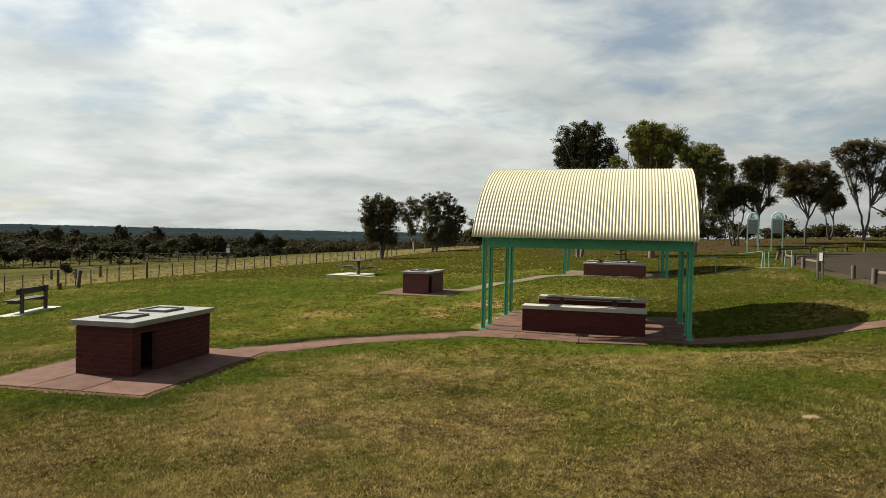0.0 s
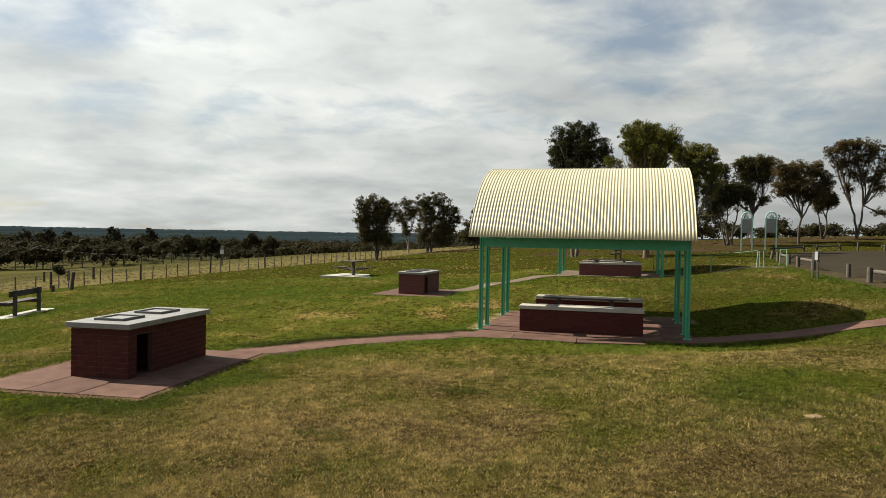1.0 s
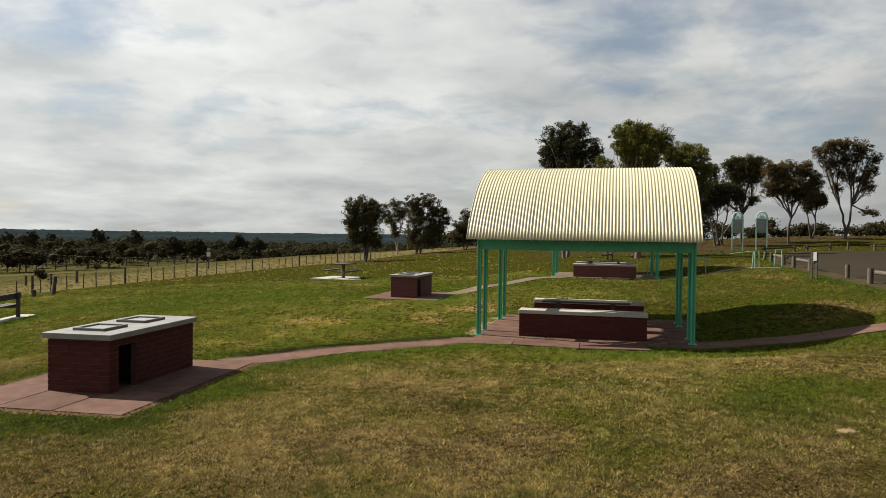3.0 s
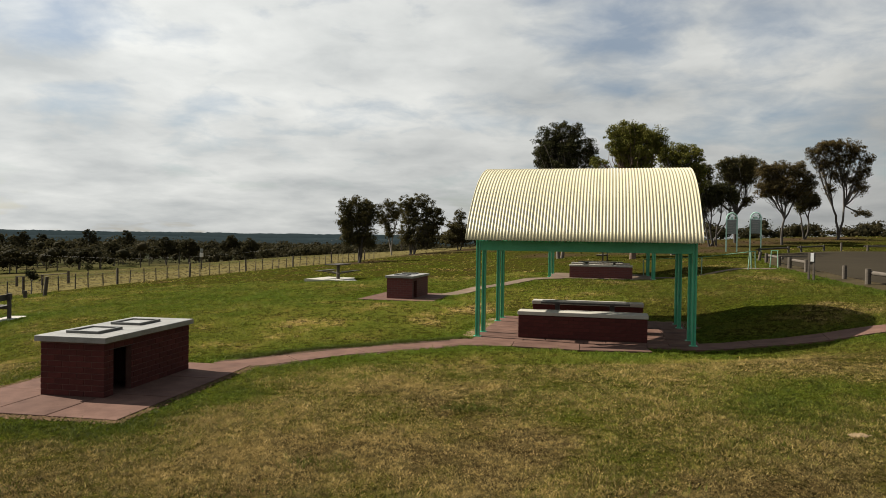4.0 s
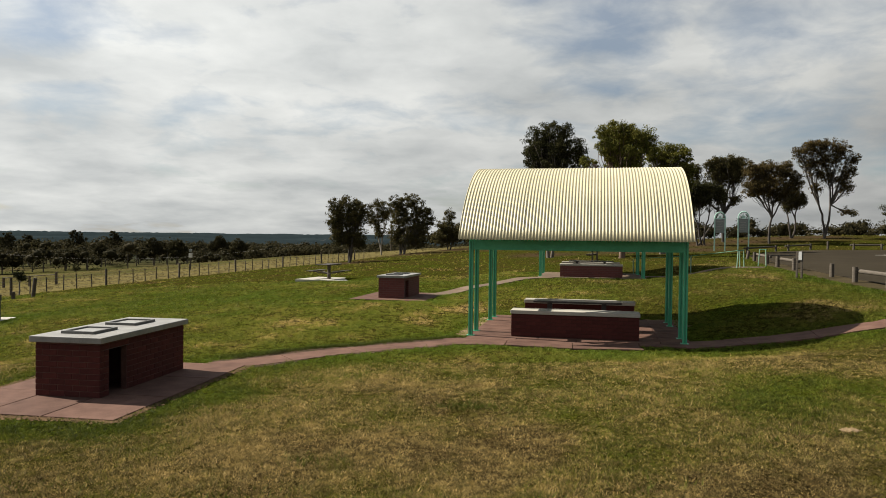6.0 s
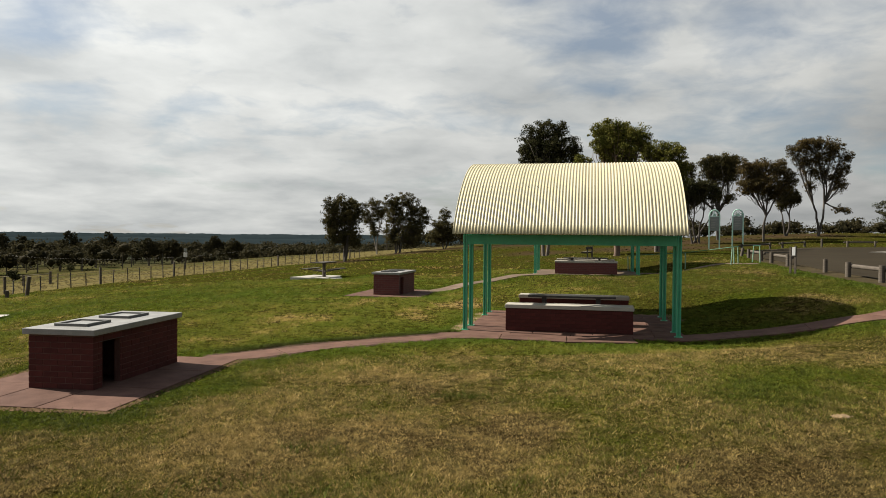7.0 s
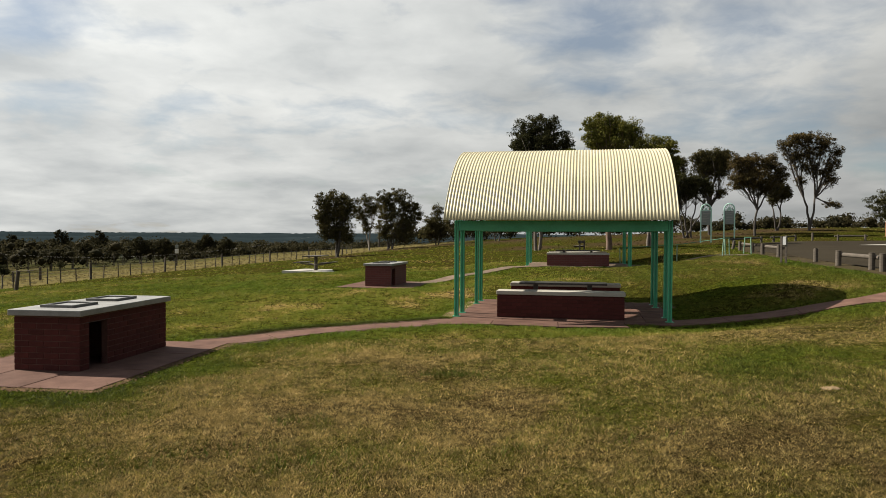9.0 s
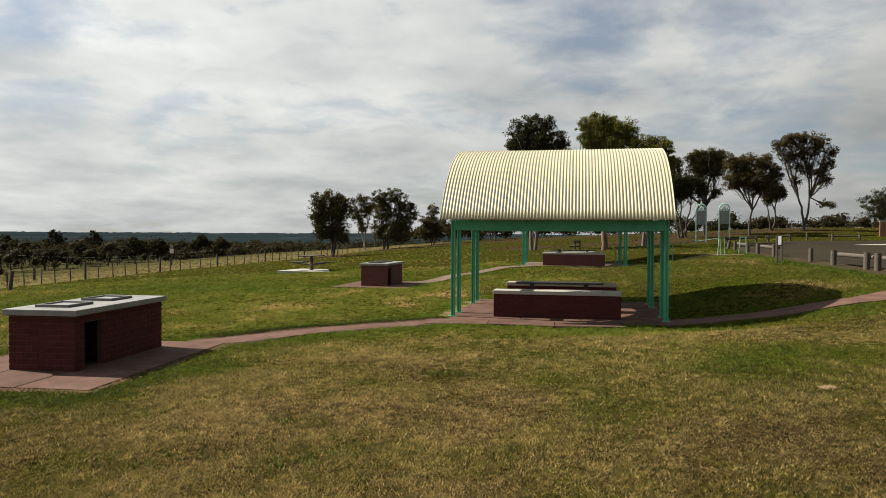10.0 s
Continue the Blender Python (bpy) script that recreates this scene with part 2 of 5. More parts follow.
m_brick = simple("brick_red", (0.060, 0.017, 0.015), (0.098, 0.027, 0.022), 5.0, 0.85, per="slab", bump=0.35, grain=90.0, spec=0.15)
m_mortar = simple("mortar", (0.090, 0.044, 0.036), (0.150, 0.082, 0.066), 8.0, 0.95, bump=0.4, spec=0.05)
m_brick_orange = simple("brick_orange", (0.17, 0.072, 0.036), (0.27, 0.125, 0.066), 4.0, 0.9, bump=0.3)
m_mortar_dark = simple("mortar_dark", (0.045, 0.017, 0.014), (0.085, 0.036, 0.029), 8.0, 0.95, bump=0.4, spec=0.05)
m_slab = simple("concrete_grey", (0.165, 0.160, 0.145), (0.30, 0.29, 0.265), 3.0, 0.5, bump=0.25)
m_pink = simple("concrete_pink", (0.078, 0.043, 0.033), (0.166, 0.098, 0.074), 2.6, 0.9, per="slab", bump=0.35, grain=45.0, spec=0.08)
m_tan = simple("concrete_tan", (0.115, 0.082, 0.058), (0.200, 0.148, 0.108), 1.8, 0.9, per="slab", bump=0.35, grain=45.0, spec=0.08)
m_white_slab = simple("concrete_pale", (0.30, 0.28, 0.23), (0.45, 0.42, 0.36), 1.5, 0.9, bump=0.2)
m_sand = simple("pale_soil", (0.19, 0.135, 0.075), (0.32, 0.235, 0.14), 8.0, 0.95, bump=0.3, per="island", spec=0.05)
m_soil = simple("bare_soil", (0.036, 0.017, 0.008), (0.090, 0.048, 0.024), 6.0, 0.95, bump=0.6, per="island")
m_earth = simple("sandy_earth", (0.070, 0.044, 0.024), (0.165, 0.112, 0.064), 6.0, 0.95, bump=0.4, per="island", spec=0.03)
m_green = simple("green_paint", (0.045, 0.320, 0.172), (0.078, 0.420, 0.235), 3.0, 0.38, bump=0.05, grain=30.0)
m_pale_green = simple("pale_green_paint", (0.36, 0.60, 0.50), (0.48, 0.70, 0.60), 5.0, 0.45, bump=0.05)
m_rail_dark = simple("dark_green_paint", (0.022, 0.130, 0.075), (0.040, 0.190, 0.110), 4.0, 0.6, bump=0.05)
m_rail_green = simple("faded_green_paint", (0.16, 0.30, 0.21), (0.26, 0.40, 0.30), 5.0, 0.5, bump=0.05)
m_cream = simple("cream_roof_paint", (0.52, 0.46, 0.285), (0.61, 0.545, 0.355), 1.3, 0.5, bump=0.03, grain=14.0, spec=0.3)
m_steel = simple("dark_steel", (0.035, 0.034, 0.033), (0.09, 0.085, 0.08), 8.0, 0.45, 0.7, bump=0.1)
m_rim = simple("rim_steel", (0.075, 0.073, 0.068), (0.15, 0.146, 0.135), 7.0, 0.5, 0.2, bump=0.1)
m_plate = simple("worn_steel", (0.24, 0.235, 0.215), (0.40, 0.39, 0.36), 7.0, 0.35, 0.15, bump=0.1)
m_asphalt = simple("asphalt", (0.027, 0.0215, 0.014), (0.042, 0.034, 0.022), 0.35, 0.95, bump=0.4, grain=80.0, spec=0.03)
m_gravel = simple("gravel_verge", (0.032, 0.025, 0.012), (0.066, 0.050, 0.024), 1.2, 0.95, bump=0.7, grain=40.0, spec=0.05)
m_wood = simple("weathered_wood", (0.046, 0.036, 0.026), (0.125, 0.102, 0.076), 4.0, 0.9, bump=0.4, stretch=(1, 1, 8))
m_dark_wood = simple("dark_wood", (0.030, 0.024, 0.018), (0.075, 0.060, 0.046), 6.0, 0.8, bump=0.3)
m_post_wood = simple("fence_wood", (0.045, 0.034, 0.024), (0.12, 0.094, 0.066), 5.0, 0.95, bump=0.4)
m_wire = simple("fence_wire", (0.16, 0.15, 0.14), (0.25, 0.24, 0.23), 9.0, 0.5, 0.8, bump=0.0)
m_white = simple("white_paint", (0.50, 0.50, 0.48), (0.62, 0.62, 0.60), 4.0, 0.5, bump=0.05)
m_grey_sign = simple("sign_panel", (0.15, 0.17, 0.16), (0.23, 0.25, 0.24), 7.0, 0.4, bump=0.0)
m_bark_pale = simple("pale_bark", (0.16, 0.135, 0.11), (0.34, 0.31, 0.27), 1.2, 0.9, bump=0.4, grain=12.0)
m_bark_grey = simple("grey_bark", (0.085, 0.068, 0.054), (0.19, 0.16, 0.13), 1.5, 0.95, bump=0.5, grain=12.0)
m_bark_dark = simple("dark_bark", (0.040, 0.033, 0.027), (0.10, 0.085, 0.070), 1.5, 0.95, bump=0.5, grain=12.0)
m_bark_red = simple("red_bark", (0.095, 0.060, 0.042), (0.21, 0.14, 0.10), 1.5, 0.95, bump=0.5, grain=12.0)


def leaf_material(name, low, mid, high, through_it=0.22):
    m = Mat(name, 0.8, spec=0.03)
    col = m.ramp(m.random("island"), (0.0, low), (0.55, mid), (1.0, high))
    zone = m.ramp(m.noise(0.9, 3.0, 0.6, "World"), (0.35, (0.7, 0.72, 0.7)), (0.65, (1.25, 1.15, 1.0)))
    m.colour(m.mixed(1.0, col, zone, "MULTIPLY"))
    see_through(m, through_it)
    return m.m


m_leaf_dark = leaf_material("leaves_dark", (0.024, 0.026, 0.013), (0.044, 0.047, 0.022), (0.085, 0.082, 0.038))
m_leaf_gum = leaf_material("leaves_gum", (0.038, 0.038, 0.017), (0.070, 0.066, 0.029), (0.130, 0.108, 0.050))
m_leaf_olive = leaf_material("leaves_olive", (0.060, 0.070, 0.016), (0.120, 0.125, 0.028), (0.20, 0.18, 0.05))
m_leaf_rust = leaf_material("leaves_rust", (0.042, 0.035, 0.015), (0.076, 0.061, 0.027), (0.14, 0.102, 0.048))
m_leaf_far = leaf_material("leaves_far", (0.028, 0.027, 0.014), (0.038, 0.035, 0.018), (0.052, 0.045, 0.025), 0.3)
m_leaf_valley = leaf_material("leaves_valley", (0.026, 0.026, 0.013), (0.040, 0.038, 0.019), (0.062, 0.054, 0.028))
# the blue haze of distance is put into this forest colour
m_ridge = simple("hazy_forest", (0.016, 0.024, 0.027), (0.026, 0.036, 0.039), 0.01, 1.0, bump=0.0, grain=0.06, spec=0.0)

# ---- helpers of this scene ----


def mesh_from(name, verts, faces, material, smooth=False):
    me = bpy.data.meshes.new(name)
    verts, faces = np.asarray(verts, np.float32), np.asarray(faces, np.int32)
    k = faces.shape[1]
    me.vertices.add(len(verts))
    me.vertices.foreach_set("co", verts.ravel())
    me.loops.add(faces.size)
    me.loops.foreach_set("vertex_index", faces.ravel())
    me.polygons.add(len(faces))
    me.polygons.foreach_set("loop_start", np.arange(0, faces.size, k, dtype=np.int32))
    me.update(calc_edges=True)
    me.validate()
    if smooth:
        me.polygons.foreach_set("use_smooth", np.ones(len(faces), bool))
    me.materials.append(material)
    return me


def part(name, bm, material, parent=None, label="", smooth=False):
    """Links a bmesh as one mesh object, under a thing or a part."""
    me = bpy.data.meshes.new(name)
    bmesh.ops.recalc_face_normals(bm, faces=bm.faces)
    bm.to_mesh(me)
    bm.free()
    if smooth:
        for p in me.polygons:
            p.use_smooth = True
    me.materials.append(material)
    ob = new(name, me)
    ob.parent = parent
    if label:
        ob["label"] = label
    return ob


def thing(name, m, label, category, group="", kind=""):
    ob = new(name)
    ob.matrix_world = m
    ob.empty_display_size = 0.2
    return tagged(ob, label, category, group, kind)


def add_box(bm, x0, x1, y0, y1, z0, z1, bevel=0.0, turn=None):
    r = bmesh.ops.create_cube(bm, size=1.0)
    m = Matrix.Translation(((x0 + x1) / 2, (y0 + y1) / 2, (z0 + z1) / 2)) @ Matrix.Diagonal((x1 - x0, y1 - y0, z1 - z0, 1))
    bmesh.ops.transform(bm, matrix=(turn @ m) if turn else m, verts=r["verts"])
    if bevel:
        edges = list({e for v in r["verts"] for e in v.link_edges})
        bmesh.ops.bevel(bm, geom=edges, offset=bevel, segments=2, affect="EDGES", profile=0.6)


def box(x0, x1, y0, y1, z0, z1, bevel=0.006, turn=None):
    bm = bmesh.new()
    add_box(bm, x0, x1, y0, y1, z0, z1, bevel, turn)
    return bm


def add_rod(bm, a, b, r0, r1=None, sides=10):
    a, b = Vector(a), Vector(b)
    turn = (b - a).to_track_quat("Z", "Y").to_matrix().to_4x4()
    r = bmesh.ops.create_cone(bm, cap_ends=True, segments=sides, radius1=r0, radius2=r0 if r1 is None else r1, depth=(b - a).length)
    bmesh.ops.transform(bm, matrix=Matrix.Translation((a + b) / 2) @ turn, verts=r["verts"])


def rod(a, b, r0, r1=None, sides=10):
    bm = bmesh.new()
    add_rod(bm, a, b, r0, r1, sides)
    return bm


def tube(points, radius, sides=8):
    """A bent pipe through the points."""
    bm = bmesh.new()
    for a, b in zip(points[:-1], points[1:]):
        add_rod(bm, a, b, radius, sides=sides)
    for p in points[1:-1]:
        r = bmesh.ops.create_icosphere(bm, subdivisions=1, radius=radius * 1.02)
        bmesh.ops.translate(bm, vec=p, verts=r["verts"])
    return bm


def step(a, b, v):
    t = min(1.0, max(0.0, (v - a) / (b - a)))
    return t * t * (3 - 2 * t)


def hump(x, y, cx, cy, sx, sy):
    return math.exp(-(((x - cx) / sx) ** 2) - ((y - cy) / sy) ** 2)


# level pads under the paved places: centre, inner and outer radius, height
PADS = [(-5.7, 12.2, 2.4, 4.6, -0.19), (-2.0, 29.6, 2.2, 4.5, -0.23), (7.3, 37.3, 4.0, 7.0, 0.30)]


def ground_z(x, y):
    """The lie of the land: a lawn on a low hill, rising gently behind to the right, falling away into a valley to the left."""
    z = -0.12
    d = max(0.0, -x - 2.5)
    z -= 0.03 * d / (1 + d / 300) + 0.0017 * d * d / (1 + d / 75) / (1 + d / 500)
    z += 0.020 * min(max(0.0, x), 60)
    yy = min(max(y, 0.0), 85.0)
    z += 0.00018 * yy * yy * step(-14, 22, x)
    z += 0.16 * hump(x, y, 4.0, 7.0, 5.0, 4.5) - 0.12 * hump(x, y, 4.0, 18.0, 5.5, 5.0) + 0.06 * hump(x, y, -4.5, 12, 3, 3)
    z += 0.75 * hump(x, y, 46.0, 84.0, 22.0, 14.0) + 0.15 * hump(x, y, 24.0, 50.0, 13.0, 13.0)
    z += 0.55 * step(3, 13, x) * (1 - step(30, 56, y)) * step(4, 12, y)
    far = step(110, 420, y)
    z = z * (1 - far) + far * (-15.0 - 24.0 * step(500, 2200, math.hypot(x, y)) + 13 * step(-20, 160, x))
    if x < -150:
        z = max(z, -15.5 - 24.0 * step(500, 2200, math.hypot(x, y)))
    z += 0.025 * noise.noise((x * 0.35, y * 0.35, 0)) + 0.12 * noise.noise((x * 0.05, y * 0.05, 3)) * step(25, 60, abs(x) + y * 0.6)
    for cx, cy, r0, r1, level in PADS:
        w = 1 - step(r0, r1, math.hypot(x - cx, y - cy))
        z = z * (1 - w) + level * w
    # the shelter floor is cut level into the slope
    u, v = (x - 0.33) * 0.976 - (y - 17.95) * 0.216, (x - 0.33) * 0.216 + (y - 17.95) * 0.976
    out_x, out_y = max(0.0, -0.6 - u, (u - 4.7) * 0.34), max(0.0, -1.6 - v, v - 5.9)
    w = 1 - step(0.0, 1.5, math.hypot(out_x, out_y))
    return z * (1 - w) - 0.18 * w


def on(x, y, dz=0.0, rz=0.0):
    return pose(x, y, ground_z(x, y) + dz, 0, 0, rz)


# ---- ground ----


def axis(stops):
    """Coordinates with a step that grows from stretch to stretch."""
    vals = [stops[0][0]]
    for (a, s), (b, _) in zip(stops[:-1], stops[1:]):
        n = max(1, round((b - a) / s))
        vals += [a + (b - a) * (i + 1) / n for i in range(n)]
    return vals


gx = axis([(-4500, 500), (-1000, 60), (-220, 12), (-60, 2.0), (-16, 0.4), (16, 1.2), (70, 6), (200, 60), (1000, 500), (4500, 500)])
gy = axis([(-800, 200), (-60, 10), (0, 1.0), (4, 0.4), (30, 1.2), (110, 8), (450, 60), (1200, 400), (4800, 400)])
gv = [(x, y, ground_z(x, y)) for y in gy for x in gx]
W = len(gx)
gf = [(j * W + i, j * W + i + 1, (j + 1) * W + i + 1, (j + 1) * W + i) for j in range(len(gy) - 1) for i in range(W - 1)]
ground = new("ground", mesh_from("ground", gv, gf, m_ground, True))
tagged(ground, "mown grass lawn on a low hill, green with straw-coloured dry patches", "ground", kind="structure")

# ---- paths and paving ----


def drape(poly, dz, cell):
    """A sheet with the given outline laid on the ground, dz above it, with a thin edge that goes down into the soil."""
    bm = bmesh.new()
    bm.faces.new([bm.verts.new((x, y, 0)) for x, y in poly])
    for k in range(2):
        lo, hi = min(p[k] for p in poly), max(p[k] for p in poly)
        c = math.ceil(lo / cell) * cell
        while c < hi:
            no = (1, 0, 0) if k == 0 else (0, 1, 0)
            bmesh.ops.bisect_plane(bm, geom=bm.verts[:] + bm.edges[:] + bm.faces[:], plane_co=[c * v for v in no], plane_no=no)
            c += cell
    rim = [e for e in bm.edges if e.is_boundary]
    low = bmesh.ops.extrude_edge_only(bm, edges=rim)
    skirt = {g for g in low["geom"] if isinstance(g, bmesh.types.BMVert)}
    for v in bm.verts:
        v.co.z = ground_z(v.co.x, v.co.y) + (dz - 0.12 if v in skirt else dz)
    return bm


def strip(points, width):
    """Left and right edge points of a band along a polyline."""
    left, right = [], []
    for i, p in enumerate(points):
        a, b = points[max(0, i - 1)], points[min(len(points) - 1, i + 1)]
        d = Vector((b[0] - a[0], b[1] - a[1])).normalized()
        n = Vector((-d.y, d.x)) * width / 2
        left.append((p[0] + n.x, p[1] + n.y))
        right.append((p[0] - n.x, p[1] - n.y))
    return left, right


def resample(points, every):
    pts = [Vector((*p, 0)) for p in points]
    out, carry = [points[0]], 0.0
    for a, b in zip(pts[:-1], pts[1:]):
        length = (b - a).length
        s = every - carry
        while s < length:
            q = a.lerp(b, s / length)
            out.append((q.x, q.y))
            s += every
        carry = (length - (s - every)) if length > 0 else carry
    return out


def bezier_line(points, n=8):
    """A smooth line through the points."""
    out = []
    P = [Vector(p) for p in points]
    P = [2 * P[0] - P[1]] + P + [2 * P[-1] - P[-2]]
    for i in range(1, len(P) - 2):
        for k in range(n):
            t = k / n
            a, b, c, d = P[i - 1], P[i], P[i + 1], P[i + 2]
            v = 0.5 * (2 * b + (c - a) * t + (2 * a - 5 * b + 4 * c - d) * t * t + (3 * b - a - 3 * c + d) * t ** 3)
            out.append((v.x, v.y))
    out.append(tuple(P[-2]))
    return out


PAVED = []  # outlines kept free of grass


def paved_path(name, points, width, every, label, dz=0.03, material=None):
    """A concrete footpath of separate cast panels with open joints."""
    line = resample(bezier_line(points), every)
    root = thing(name, Matrix(), label, "footpath", kind="structure")
    left, right = strip(line, width)
    for i in range(len(line) - 1):
        a, b, c, d = (Vector(left[i]), Vector(right[i]), Vector(right[i + 1]), Vector(left[i + 1]))
        gap = 0.008
        f, k = (d - a).normalized() * gap, (c - b).normalized() * gap
        poly = [tuple(a + f), tuple(b + k), tuple(c - k), tuple(d - f)]
        part("slab", drape(poly, dz + random.uniform(-0.003, 0.003), 0.6), material or m_pink, root)
    PAVED.append(left + right[::-1])
    return root


def paved_pad(name, m, rects, label, material, z0, z1):
    """A level pad of cast panels, given as rectangles in its own frame."""
    root = thing(name, m, label, "paving", kind="structure")
    for x0, x1, y0, y1 in rects:
        part("slab", box(x0 + 0.006, x1 - 0.006, y0 + 0.006, y1 - 0.006, z0, z1 + random.uniform(-0.002, 0.002), 0.01), material, root)
        PAVED.append([tuple((m @ Vector((x, y, 0))).to_2d()) for x, y in ((x0, y0), (x1, y0), (x1, y1), (x0, y1))])
    return root


BBQ_1 = pose(-5.38, 11.02, -0.165, 0, 0, -9)
BBQ_2 = pose(-1.82, 28.35, -0.20, 0, 0, -13)
SHELTER_1 = pose(0.33, 17.95, -0.15, 0, 0, -12.5)
SHELTER_2 = pose(4.55, 35.70, 0.33, 0, 0, -11)

pad_rects = [(-1.95, -1.02, -1.05, 0.3), (-1.02, -0.12, -1.05, 0.3), (-0.12, 0.92, -1.05, 0.3), (-1.95, -1.02, 0.3, 1.7), (-1.02, 0.92, 0.3, 1.7),
             (-1.95, -1.02, 1.7, 2.95), (-1.02, 0.92, 1.7, 2.95)]
paved_pad("pavement_1", BBQ_1, pad_rects, "pinkish concrete paving slabs round the brick barbecue", m_pink, -0.12, 0.0)
paved_pad("pavement_2", BBQ_2, [(-2.0, -0.6, -0.75, 0.8), (-0.6, 1.0, -0.75, 0.8), (-2.0, -0.6, 0.8, 3.1), (-0.6, 1.0, 0.8, 3.1)],
          "pinkish concrete paving slabs under the far barbecue", m_pink, -0.12, 0.0)
floor_rects = []
for i in range(14):
    y0 = -0.55 + i * 0.377
    x = -0.15 + (0.5 if i % 2 else 0.0)
    edges = [-0.05] + [v for v in (x + 1.3, x + 2.7, x + 4.1)] + [5.16]
    floor_rects += [(a, b, y0, y0 + 0.377) for a, b in zip(edges[:-1], edges[1:])]
paved_pad("pavement_3", SHELTER_1, floor_rects, "reddish concrete paving slabs on the shelter floor", m_pink, -0.12, 0.0)
paved_pad("pavement_4", SHELTER_2, [(a, a + 1.3, b, b + 1.7) for a in (-0.1, 1.2, 2.5, 3.8) for b in (-0.5, 1.2, 2.9)],
          "sandy concrete paving slabs on the far shelter floor", m_tan, -0.12, 0.0)
paved_path("footpath_1", [(-4.62, 13.75), (-4.0, 14.05), (-2.9, 14.95), (-2.0, 15.4), (-0.9, 16.42), (0.3, 17.2)], 0.72, 1.45,
           "narrow pinkish concrete footpath with joints, edged by bare soil", 0.014)
paved_path("footpath_2", [(5.0, 16.72), (5.95, 16.88), (6.85, 16.76), (7.75, 16.3), (8.3, 16.05), (8.85, 15.95), (9.55, 16.05), (11.0, 16.7), (13.0, 17.8)], 0.92, 1.5,
           "pinkish concrete footpath curving uphill from the shelter")
paved_path("footpath_3", [(-0.75, 30.4), (0.7, 32.2), (2.4, 33.8), (4.4, 34.9), (6.4, 35.0)], 0.85, 1.5, "sandy concrete footpath between barbecue and shelter", material=m_tan)
paved_path("footpath_4", [(9.8, 36.4), (12.0, 36.6), (14.2, 35.4), (15.8, 34.6)], 1.0, 1.5, "sandy concrete footpath beside the green handrail", material=m_tan)
paved_path("footpath_5", [(-0.35, 16.98), (0.5, 17.1), (1.6, 16.75), (3.0, 16.4), (4.3, 16.45), (5.25, 16.75)], 0.9, 1.5, "pinkish concrete footpath along the shelter")

car_edge = [(13.2, 19.5), (14.2, 24.0), (14.9, 27.6), (16.0, 32.0), (16.8, 35.2), (17.8, 38.6), (19.6, 43.5), (23.0, 51.5), (26.5, 57.0), (30.5, 60.5), (36.0, 62.2), (48.0, 62.0)]
car_edge = bezier_line(car_edge, 4) + [(62.0, 58.0), (78.0, 40.0), (72.0, 18.0), (38.0, 8.0), (18.0, 12.0)]
asphalt = part("road", drape(car_edge, 0.05, 3.0), m_asphalt, None)
tagged(asphalt, "worn grey asphalt of the small car park", "car park", kind="structure")
wide = [(x - 0.9 * (1 if x < 35 else 0), y + (0.7 if y > 50 else 0)) for x, y in car_edge]
verge = part("pavement_verge", drape(wide, 0.025, 3.0), m_gravel, None)
tagged(verge, "sandy gravel verge along the car park edge", "verge", kind="structure")
apron = part("pavement_apron", drape([(31, 51.5), (36, 50.5), (46, 50), (46, 54), (36, 54.5)], 0.075, 3.0), m_white_slab, None)
tagged(apron, "pale sandy apron on the car park", "paving", kind="structure")
PAVED.append(wide)

# ---- brickwork ----
BL, BH, BW, J = 0.230, 0.076, 0.110, 0.010
brick_meshes = {}


def brick_mesh(length, deep=BW):
    key = (round(length, 3), round(deep, 3))
    if key not in brick_meshes:
        bm = box(0, length, 0, deep, 0, BH, 0)
        bmesh.ops.bevel(bm, geom=bm.edges[:], offset=0.004, segments=1, affect="EDGES")
        me = bpy.data.meshes.new("brick")
        bm.to_mesh(me)
        bm.free()
        me.materials.append(m_brick)
        brick_meshes[key] = me
    return brick_meshes[key]


def brick_face(parent, origin, angle, length, courses, holes=()):
    """One leaf of stretcher bond along a face: each brick an object; holes: (start, end, top course) left open."""
    base = Matrix.Translation(origin) @ pose(0, 0, 0, 0, 0, angle)
    for c in range(courses):
        x = 0.0 if c % 2 == 0 else -(BL + J) / 2
        while x < length - 0.02:
            a, b = max(0.0, x), min(length, x + BL)
            x += BL + J
            spans = [(a, b)]
            for h0, h1, top in holes:
                if c < top:
                    spans = [s for p, q in spans for s in ((p, min(q, h0)), (max(p, h1), q))]
            for p, q in spans:
                if q - p > 0.03:
                    ob = new("brick", brick_mesh(q - p))
                    ob.parent = parent
                    ob.matrix_local = base @ pose(p, random.uniform(-0.002, 0.002), c * (BH + J) + J * 0.5, 0, 0, random.uniform(-0.15, 0.15))


